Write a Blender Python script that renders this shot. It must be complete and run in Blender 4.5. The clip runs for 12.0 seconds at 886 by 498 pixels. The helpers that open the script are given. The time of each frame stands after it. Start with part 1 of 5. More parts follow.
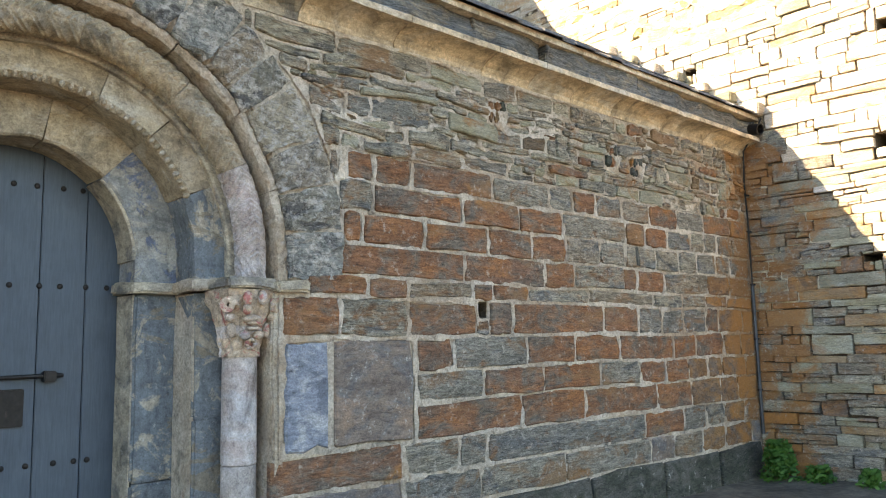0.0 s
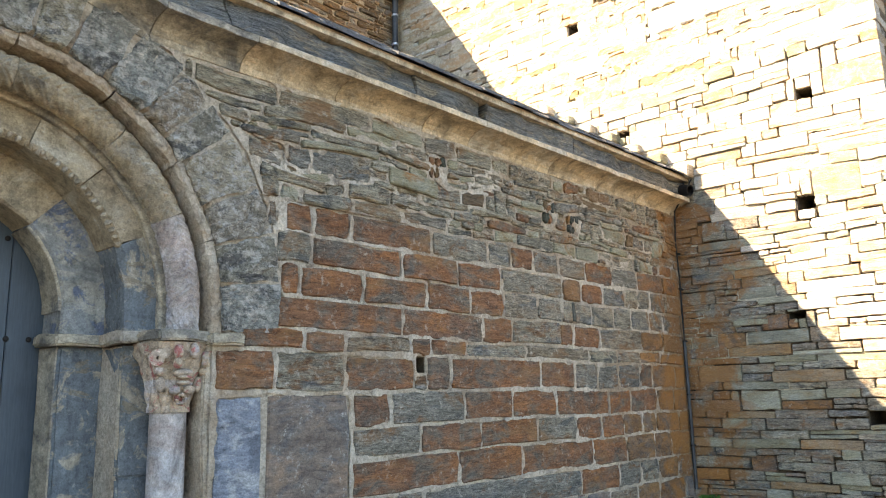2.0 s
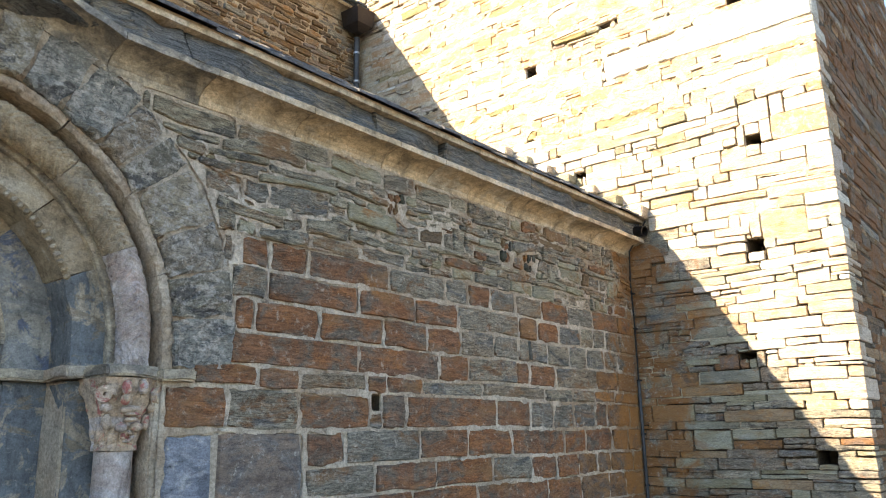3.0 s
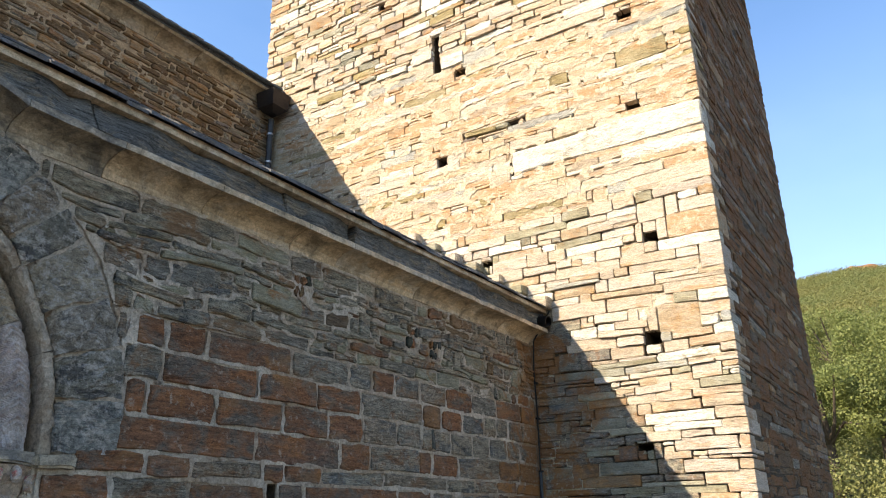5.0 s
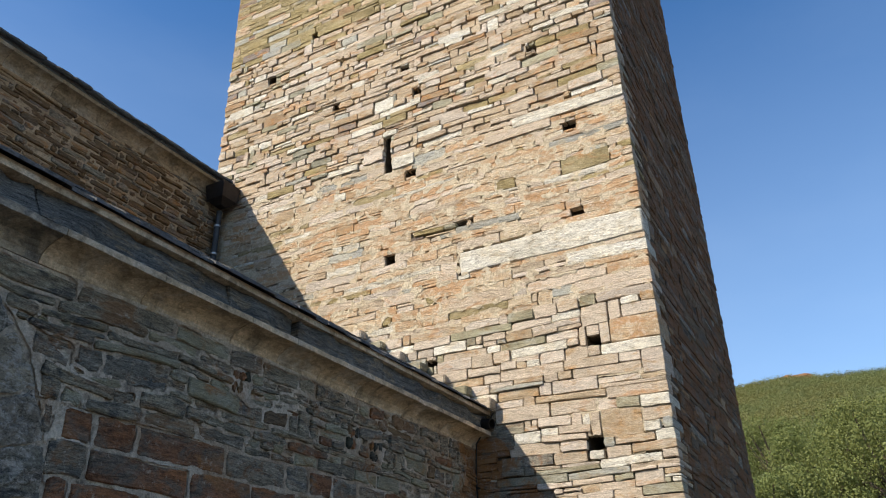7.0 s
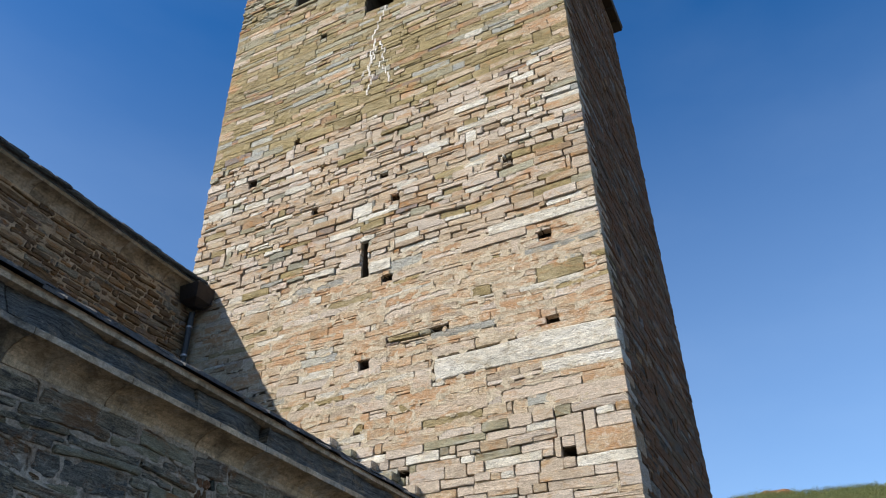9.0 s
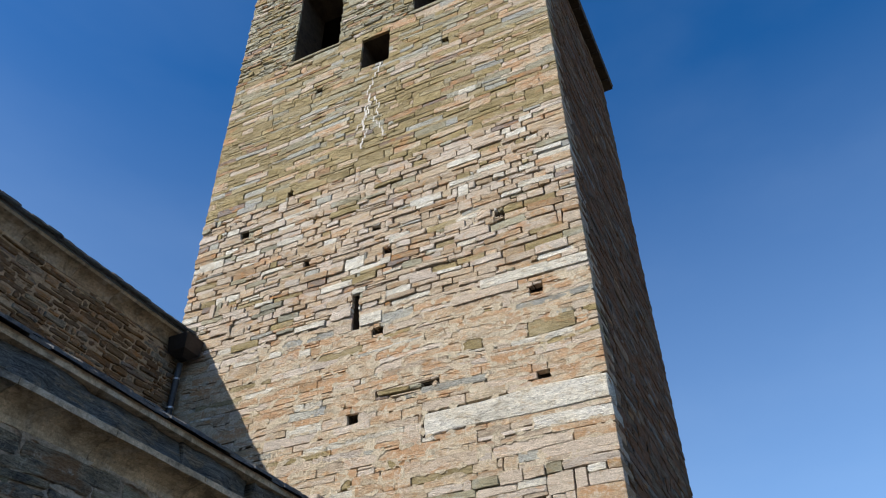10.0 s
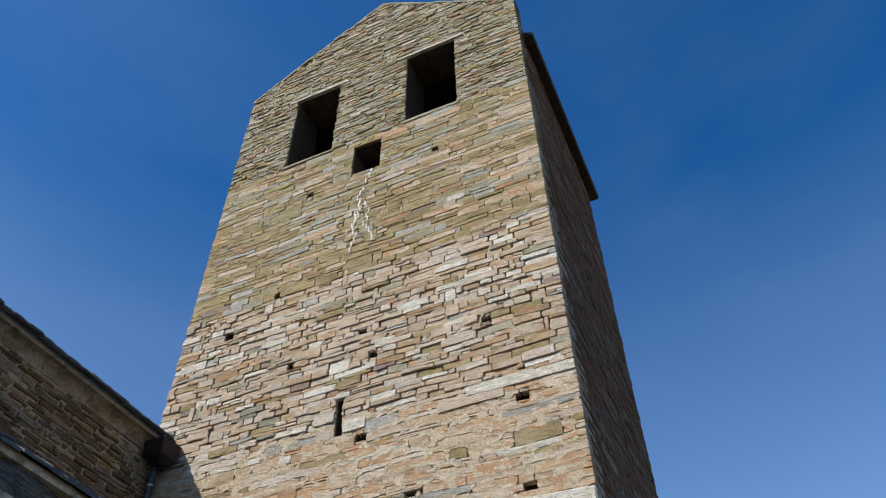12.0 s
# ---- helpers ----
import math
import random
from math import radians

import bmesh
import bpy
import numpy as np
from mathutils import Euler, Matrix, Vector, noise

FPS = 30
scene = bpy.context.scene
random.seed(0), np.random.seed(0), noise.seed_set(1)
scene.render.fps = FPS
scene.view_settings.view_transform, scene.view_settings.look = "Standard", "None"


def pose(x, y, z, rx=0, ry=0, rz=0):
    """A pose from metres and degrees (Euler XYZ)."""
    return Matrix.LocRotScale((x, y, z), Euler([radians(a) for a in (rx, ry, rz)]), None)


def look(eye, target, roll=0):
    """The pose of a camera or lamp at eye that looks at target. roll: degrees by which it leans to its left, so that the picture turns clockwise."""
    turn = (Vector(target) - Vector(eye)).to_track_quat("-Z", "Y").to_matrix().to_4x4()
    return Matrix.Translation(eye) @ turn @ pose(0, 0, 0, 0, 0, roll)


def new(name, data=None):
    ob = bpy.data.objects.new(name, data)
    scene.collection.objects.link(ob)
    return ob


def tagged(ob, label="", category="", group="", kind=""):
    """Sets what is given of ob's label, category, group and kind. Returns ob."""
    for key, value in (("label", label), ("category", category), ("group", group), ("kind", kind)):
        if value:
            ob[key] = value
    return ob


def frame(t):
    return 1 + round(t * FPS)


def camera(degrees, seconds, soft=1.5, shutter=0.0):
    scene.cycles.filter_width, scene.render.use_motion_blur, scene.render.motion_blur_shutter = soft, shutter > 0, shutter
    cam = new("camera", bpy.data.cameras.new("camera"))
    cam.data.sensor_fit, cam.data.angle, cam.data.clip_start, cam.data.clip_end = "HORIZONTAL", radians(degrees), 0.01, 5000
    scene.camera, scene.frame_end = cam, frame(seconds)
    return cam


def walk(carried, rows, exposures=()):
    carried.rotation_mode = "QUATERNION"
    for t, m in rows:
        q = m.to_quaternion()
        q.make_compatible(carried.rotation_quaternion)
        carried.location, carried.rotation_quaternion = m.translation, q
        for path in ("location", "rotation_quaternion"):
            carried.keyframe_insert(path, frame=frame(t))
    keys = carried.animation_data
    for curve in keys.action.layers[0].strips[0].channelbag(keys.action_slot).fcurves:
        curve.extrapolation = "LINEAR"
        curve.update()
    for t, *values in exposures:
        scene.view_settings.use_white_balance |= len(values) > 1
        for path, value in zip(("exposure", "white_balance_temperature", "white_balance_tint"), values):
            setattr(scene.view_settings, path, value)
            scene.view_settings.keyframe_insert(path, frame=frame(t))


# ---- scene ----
LENS = 59.29
# seconds, then place in metres and turn in degrees
PATH = [
    (0, 0, 0, 1.6, 97.162, 1.269, -42.392),
    (0.5, 0, 0, 1.6, 98.060, 1.271, -43.568),
    (1, 0, 0, 1.6, 98.935, 1.229, -45.011),
    (1.5, 0, 0, 1.6, 99.780, 1.241, -46.014),
    (2, 0, 0, 1.6, 101.030, 1.214, -46.945),
    (2.5, 0, 0, 1.6, 102.165, 1.153, -48.370),
    (3, 0, 0, 1.6, 103.692, 1.040, -50.159),
    (5, 0, 0, 1.6, 109.836, 1.091, -57.221),
    (5.5, 0, 0, 1.6, 111.601, 1.017, -58.358),
    (6, 0, 0, 1.6, 113.312, 1.072, -59.807),
    (6.5, 0, 0, 1.6, 115.129, 0.987, -60.813),
    (7, 0, 0, 1.6, 117.000, 1.000, -61.548),
    (8.8, 0, 0, 1.6, 124.002, 0.868, -63.595),
    (9, 0, 0, 1.6, 124.720, 0.935, -63.649),
    (9.5, 0, 0, 1.6, 126.573, 0.792, -64.076),
    (10, 0, 0, 1.6, 128.622, 0.804, -64.516),
    (10.5, 0, 0, 1.6, 130.400, 0.758, -64.973),
    (11, 0, 0, 1.6, 132.774, 0.713, -65.296),
    (11.5, 0, 0, 1.6, 134.837, 0.687, -65.895),
    (12, 0, 0, 1.6, 136.306, 0.692, -65.894),
]
EXPOSURES = [(0.0, 2.62, 9200, 13), (3.0, 2.2, 8600, 13), (5.0, 1.25, 7700, 12), (7.0, 0.46, 6950, 10), (9.0, 0.27, 6450, 10), (12.0, 0.02, 6300, 10)]
cam = camera(LENS, 12.0, soft=1.1)
walk(cam, [(t, pose(*p)) for t, *p in PATH], EXPOSURES)

# ---- light: clear sky and one low warm sun from behind the nave
SUN = Vector((-1.0, 0.655, 1.0)).normalized()
world = bpy.data.worlds.new("sky")
scene.world = world
world.use_nodes = True
wt = world.node_tree
sky = wt.nodes.new("ShaderNodeTexSky")
sky.sky_type = "NISHITA"
sky.sun_disc = False
sky.sun_elevation = math.asin(SUN.z)
sky.sun_rotation = math.atan2(SUN.x, SUN.y)
sky.altitude = 700.0
sky.air_density = 1.0
sky.dust_density = 1.0
sky.ozone_density = 2.5
vivid = wt.nodes.new("ShaderNodeHueSaturation")
vivid.inputs["Saturation"].default_value = 1.36
vivid.inputs["Hue"].default_value = 0.504
wt.links.new(sky.outputs[0], vivid.inputs["Color"])
# a breath of thin high cloud
wc = wt.nodes.new("ShaderNodeTexCoord")
wm = wt.nodes.new("ShaderNodeMapping")
wm.inputs["Scale"].default_value = (1.0, 1.6, 4.0)
wm.inputs["Rotation"].default_value = (0.3, 0.2, 0.4)
wn = wt.nodes.new("ShaderNodeTexNoise")
wn.inputs["Scale"].default_value = 2.6
wn.inputs["Detail"].default_value = 6.0
wr = wt.nodes.new("ShaderNodeMapRange")
wr.inputs["From Min"].default_value, wr.inputs["From Max"].default_value = 0.42, 0.85
wr.inputs["To Min"].default_value, wr.inputs["To Max"].default_value = 0.0, 0.035
wx = wt.nodes.new("ShaderNodeMix")
wx.data_type = "RGBA"
wx.inputs[7].default_value = (4.6, 5.7, 7.0, 1)
wt.links.new(wc.outputs["Generated"], wm.inputs[0])
wt.links.new(wm.outputs[0], wn.inputs["Vector"])
wt.links.new(wn.outputs["Fac"], wr.inputs["Value"])
# pale haze towards the horizon
wz = wt.nodes.new("ShaderNodeSeparateXYZ")
wh = wt.nodes.new("ShaderNodeMapRange")
wh.inputs["From Min"].default_value, wh.inputs["From Max"].default_value = 0.75, 0.12
wh.inputs["To Min"].default_value, wh.inputs["To Max"].default_value = 0.0, 0.32
wa = wt.nodes.new("ShaderNodeMath")
wt.links.new(wc.outputs["Generated"], wz.inputs[0])
wt.links.new(wz.outputs["Z"], wh.inputs["Value"])
wt.links.new(wh.outputs[0], wa.inputs[0])
wt.links.new(wr.outputs[0], wa.inputs[1])
wt.links.new(wa.outputs[0], wx.inputs[0])
wt.links.new(vivid.outputs[0], wx.inputs[6])
wt.links.new(wx.outputs[2], wt.nodes["Background"].inputs[0])
wt.nodes["Background"].inputs[1].default_value = 0.145
sun = new("sun", bpy.data.lights.new("sun", "SUN"))
sun.data.energy = 5.0
sun.data.angle = radians(0.5)
sun.data.color = (1.0, 0.93, 0.835)
sun.matrix_world = look(SUN * 60, (0, 0, 0))

# ---- materials
rng = random.Random(7)


class Nodes:
    """A small node builder for one material."""

    def __init__(self, name):
        self.mat = bpy.data.materials.new(name)
        self.mat.use_nodes = True
        self.t = self.mat.node_tree
        self.bsdf = self.t.nodes["Principled BSDF"]
        self.co = self.t.nodes.new("ShaderNodeTexCoord").outputs["Object"]

    def link(self, a, b):
        self.t.links.new(a, b)

    def scaled(self, sx, sy, sz, turn=0.0):
        m = self.t.nodes.new("ShaderNodeMapping")
        m.inputs["Scale"].default_value = (sx, sy, sz)
        m.inputs["Rotation"].default_value = (0, radians(turn), 0)
        self.link(self.co, m.inputs["Vector"])
        return m.outputs[0]

    def noise(self, vec, scale, detail=4.0, rough=0.6, distort=0.0):
        n = self.t.nodes.new("ShaderNodeTexNoise")
        n.inputs["Scale"].default_value = scale
        n.inputs["Detail"].default_value = detail
        n.inputs["Roughness"].default_value = rough
        n.inputs["Distortion"].default_value = distort
        self.link(vec, n.inputs["Vector"])
        return n.outputs["Fac"]

    def ramp(self, fac, stops, linear=True):
        r = self.t.nodes.new("ShaderNodeValToRGB")
        r.color_ramp.interpolation = "LINEAR" if linear else "CONSTANT"
        e = r.color_ramp.elements
        while len(e) < len(stops):
            e.new(0.5)
        for el, (p, c) in zip(e, stops):
            el.position = p
            el.color = (*c, 1) if isinstance(c, tuple) else (c, c, c, 1)
        self.link(fac, r.inputs[0])
        return r.outputs[0]

    def mix(self, fac, a, b, mode="MIX"):
        m = self.t.nodes.new("ShaderNodeMix")
        m.data_type, m.blend_type = "RGBA", mode
        for v, s in ((fac, m.inputs[0]), (a, m.inputs[6]), (b, m.inputs[7])):
            if isinstance(v, (int, float)):
                s.default_value = v
            elif isinstance(v, tuple):
                s.default_value = (*v, 1)
            else:
                self.link(v, s)
        return m.outputs[2]

    def math(self, op, a, b=0.0):
        m = self.t.nodes.new("ShaderNodeMath")
        m.operation = op
        for v, s in ((a, m.inputs[0]), (b, m.inputs[1])):
            if isinstance(v, (int, float)):
                s.default_value = v
            else:
                self.link(v, s)
        return m.outputs[0]

    def rand(self):
        o = self.t.nodes.new("ShaderNodeObjectInfo").outputs["Random"]
        g = self.t.nodes.new("ShaderNodeNewGeometry").outputs["Random Per Island"]
        return self.math("FRACT", self.math("ADD", o, g))

    def offset_by(self, r):
        """Shifts the pattern from piece to piece."""
        m = self.t.nodes.new("ShaderNodeVectorMath")
        m.operation = "ADD"
        s = self.t.nodes.new("ShaderNodeCombineXYZ")
        for i, k in enumerate((37.0, 53.0, 19.0)):
            self.link(self.math("MULTIPLY", r, k), s.inputs[i])
        self.link(self.co, m.inputs[0])
        self.link(s.outputs[0], m.inputs[1])
        self.co = m.outputs[0]

    def leak(self, place):
        """Rust-brown stain down the corner below the drain outlet, ragged at its sides."""
        d = self.t.nodes.new("ShaderNodeVectorMath")
        d.operation = "DISTANCE"
        m = self.t.nodes.new("ShaderNodeMapping")
        m.inputs["Scale"].default_value = (1, 1, 0)
        self.link(place, m.inputs["Vector"])
        self.link(m.outputs[0], d.inputs[0])
        d.inputs[1].default_value = (8.95, 4.25, 0)
        near = self.ramp(d.outputs["Value"], [(0.15, 0.21), (0.9, 0.0)])
        z = self.t.nodes.new("ShaderNodeSeparateXYZ")
        self.link(place, z.inputs[0])
        below = self.math("LESS_THAN", z.outputs["Z"], 4.1)
        return self.math("MULTIPLY", below, self.ramp(self.math("ADD", near, self.noise(place, 2.6, 8, 0.68, 0.5)), [(0.59, 0.0), (0.70, 0.8)]))

    def done(self, col, rough=0.85, height=None, strength=0.5, dist=0.02, metal=0.0):
        if isinstance(col, tuple):
            self.bsdf.inputs["Base Color"].default_value = (*col, 1)
        else:
            self.link(col, self.bsdf.inputs["Base Color"])
        if isinstance(rough, float):
            self.bsdf.inputs["Roughness"].default_value = rough
        else:
            self.link(rough, self.bsdf.inputs["Roughness"])
        self.bsdf.inputs["Metallic"].default_value = metal
        self.bsdf.inputs["Specular IOR Level"].default_value = 0.3
        if height is not None:
            b = self.t.nodes.new("ShaderNodeBump")
            b.inputs["Strength"].default_value = strength
            b.inputs["Distance"].default_value = dist
            self.link(height, b.inputs["Height"])
            self.link(b.outputs[0], self.bsdf.inputs["Normal"])
        return self.mat


def stone_material(name, tones, stain, stain_from=0.58, grain=7.0, streak=9.0, lift=0.03, tilt=0.0, lichen=(0.5, 0.48, 0.42), lichen_from=0.66, second=None, fissure=0.42, edge=0.085, size=1.0, layers=1.0, wash=None, wash_from=0.56, runoff=False):
    """Bedded stone: a tone for each piece, fine streaks and fissures along the bed, blotchy stains, pale specks."""
    n = Nodes(name)
    place = n.t.nodes.new("ShaderNodeNewGeometry").outputs["Position"]
    r = n.rand()
    n.offset_by(r)
    base = n.ramp(r, [(i / max(1, len(tones) - 1), c) for i, c in enumerate(tones)])
    wide = n.scaled(1, 1, streak, tilt)
    bed = n.noise(wide, grain, 7, 0.7, 0.8)
    thin = n.noise(wide, grain * 3.2, 6, 0.75, 0.4)
    grit = n.noise(n.scaled(1, 1, 1 + streak * 0.3, tilt), 34, 6, 0.78)
    fine = n.noise(n.co, 90, 4, 0.75)
    blotch = n.noise(n.scaled(1, 1, 1 + 0.11 * streak), 3.4 * size, 8, 0.68, 0.8)
    patch = n.noise(n.scaled(1, 1, 2.6), 1.9, 6, 0.65, 0.5)
    c = n.mix(n.ramp(blotch, [(stain_from - edge, 0.0), (stain_from + edge * 0.8, 1.0)]), base, stain)
    if second:
        c = n.mix(n.ramp(patch, [(0.57 - edge * 0.8, 0.0), (0.57 + edge * 0.8, 0.9)]), c, second)
    c = n.mix(1.0, c, n.ramp(patch, [(0.3, 0.74), (0.5, 1.0), (0.72, 1.22)]), "MULTIPLY")
    c = n.mix(1.0, c, n.ramp(bed, [(0.25, 0.36 / layers), (0.42, 0.84 / layers ** 0.5), (0.6, 1.08), (0.8, 1.5 * layers ** 0.3)]), "MULTIPLY")
    c = n.mix(1.0, c, n.ramp(thin, [(0.28, 0.5), (0.45, 0.92), (0.58, 1.06), (0.75, 1.4)]), "MULTIPLY")
    c = n.mix(1.0, c, n.ramp(fine, [(0.25, 0.66), (0.75, 1.3)]), "MULTIPLY")
    c = n.mix(1.0, c, n.ramp(grit, [(0.3, 0.52 / layers), (0.46, 0.95), (0.56, 1.04), (0.72, 1.4 * layers ** 0.4)]), "MULTIPLY")
    crackle = n.math("ABSOLUTE", n.math("SUBTRACT", n.noise(wide, grain * 0.55, 4, 0.6, 1.2), 0.47))
    line = n.ramp(crackle, [(0.0, 0.0), (0.022, 1.0)])
    c = n.mix(1.0, c, n.ramp(crackle, [(0.0, fissure), (0.02, 1.0)]), "MULTIPLY")
    if wash:
        flat = n.t.nodes.new("ShaderNodeMapping")
        flat.inputs["Scale"].default_value = (1, 1, 2.4)
        n.link(place, flat.inputs["Vector"])
        run = n.noise(flat.outputs[0], 1.5, 9, 0.66, 0.4)
        c = n.mix(n.ramp(run, [(wash_from - 0.05, 0.0), (wash_from + 0.05, 0.75)]), c, n.mix(1.0, n.ramp(grit, [(0.3, 0.6), (0.7, 1.3)]), wash, "MULTIPLY"))
    if runoff:
        c = n.mix(n.leak(place), c, n.mix(1.0, n.ramp(grit, [(0.3, 0.6), (0.7, 1.3)]), (0.37, 0.155, 0.042), "MULTIPLY"))
    spots = n.noise(n.co, 16, 9, 0.74)
    c = n.mix(n.ramp(spots, [(lichen_from - 0.06, 0.0), (lichen_from + 0.06, 0.8)]), c, lichen)
    h = n.math("ADD", n.math("ADD", n.math("MULTIPLY", bed, 1.0), n.math("MULTIPLY", n.math("ADD", thin, grit), 0.4)), n.math("ADD", n.math("MULTIPLY", fine, 0.22), n.math("MULTIPLY", line, 0.3 * (1 - fissure))))
    return n.done(c, 0.88, h, 0.85, lift)


def mortar_material(name, light, dark, wash=None):
    n = Nodes(name)
    place = n.t.nodes.new("ShaderNodeNewGeometry").outputs["Position"]
    a = n.noise(n.co, 3.0, 6, 0.65)
    b = n.noise(n.co, 45, 5, 0.75)
    c = n.mix(n.ramp(a, [(0.35, 0.0), (0.65, 1.0)]), dark, light)
    if wash:
        c = n.mix(n.leak(place), c, (0.28, 0.14, 0.05))
        c = n.mix(n.ramp(n.noise(place, 1.3, 8, 0.66), [(0.47, 0.0), (0.6, 0.7)]), c, wash)
    dirt = n.noise(n.co, 9.0, 6, 0.7, 0.5)
    c = n.mix(1.0, c, n.ramp(dirt, [(0.34, 0.55), (0.45, 0.98), (0.65, 1.12)]), "MULTIPLY")
    c = n.mix(1.0, c, n.ramp(b, [(0.25, 0.4), (0.5, 0.95), (0.75, 1.4)]), "MULTIPLY")
    return n.done(c, 0.95, n.math("ADD", a, n.math("ADD", b, dirt)), 0.9, 0.025)


def plain_material(name, col, rough=0.6, metal=0.0, vary=0.3, scale=25):
    n = Nodes(name)
    a = n.noise(n.co, scale, 5, 0.7)
    b = n.noise(n.co, scale / 8, 4, 0.6)
    c = n.mix(1.0, col, n.ramp(a, [(0.25, 1 - vary), (0.75, 1 + vary)]), "MULTIPLY")
    c = n.mix(1.0, c, n.ramp(b, [(0.3, 1 - vary), (0.7, 1 + vary * 0.6)]), "MULTIPLY")
    return n.done(c, rough, a, 0.3, 0.006, metal)


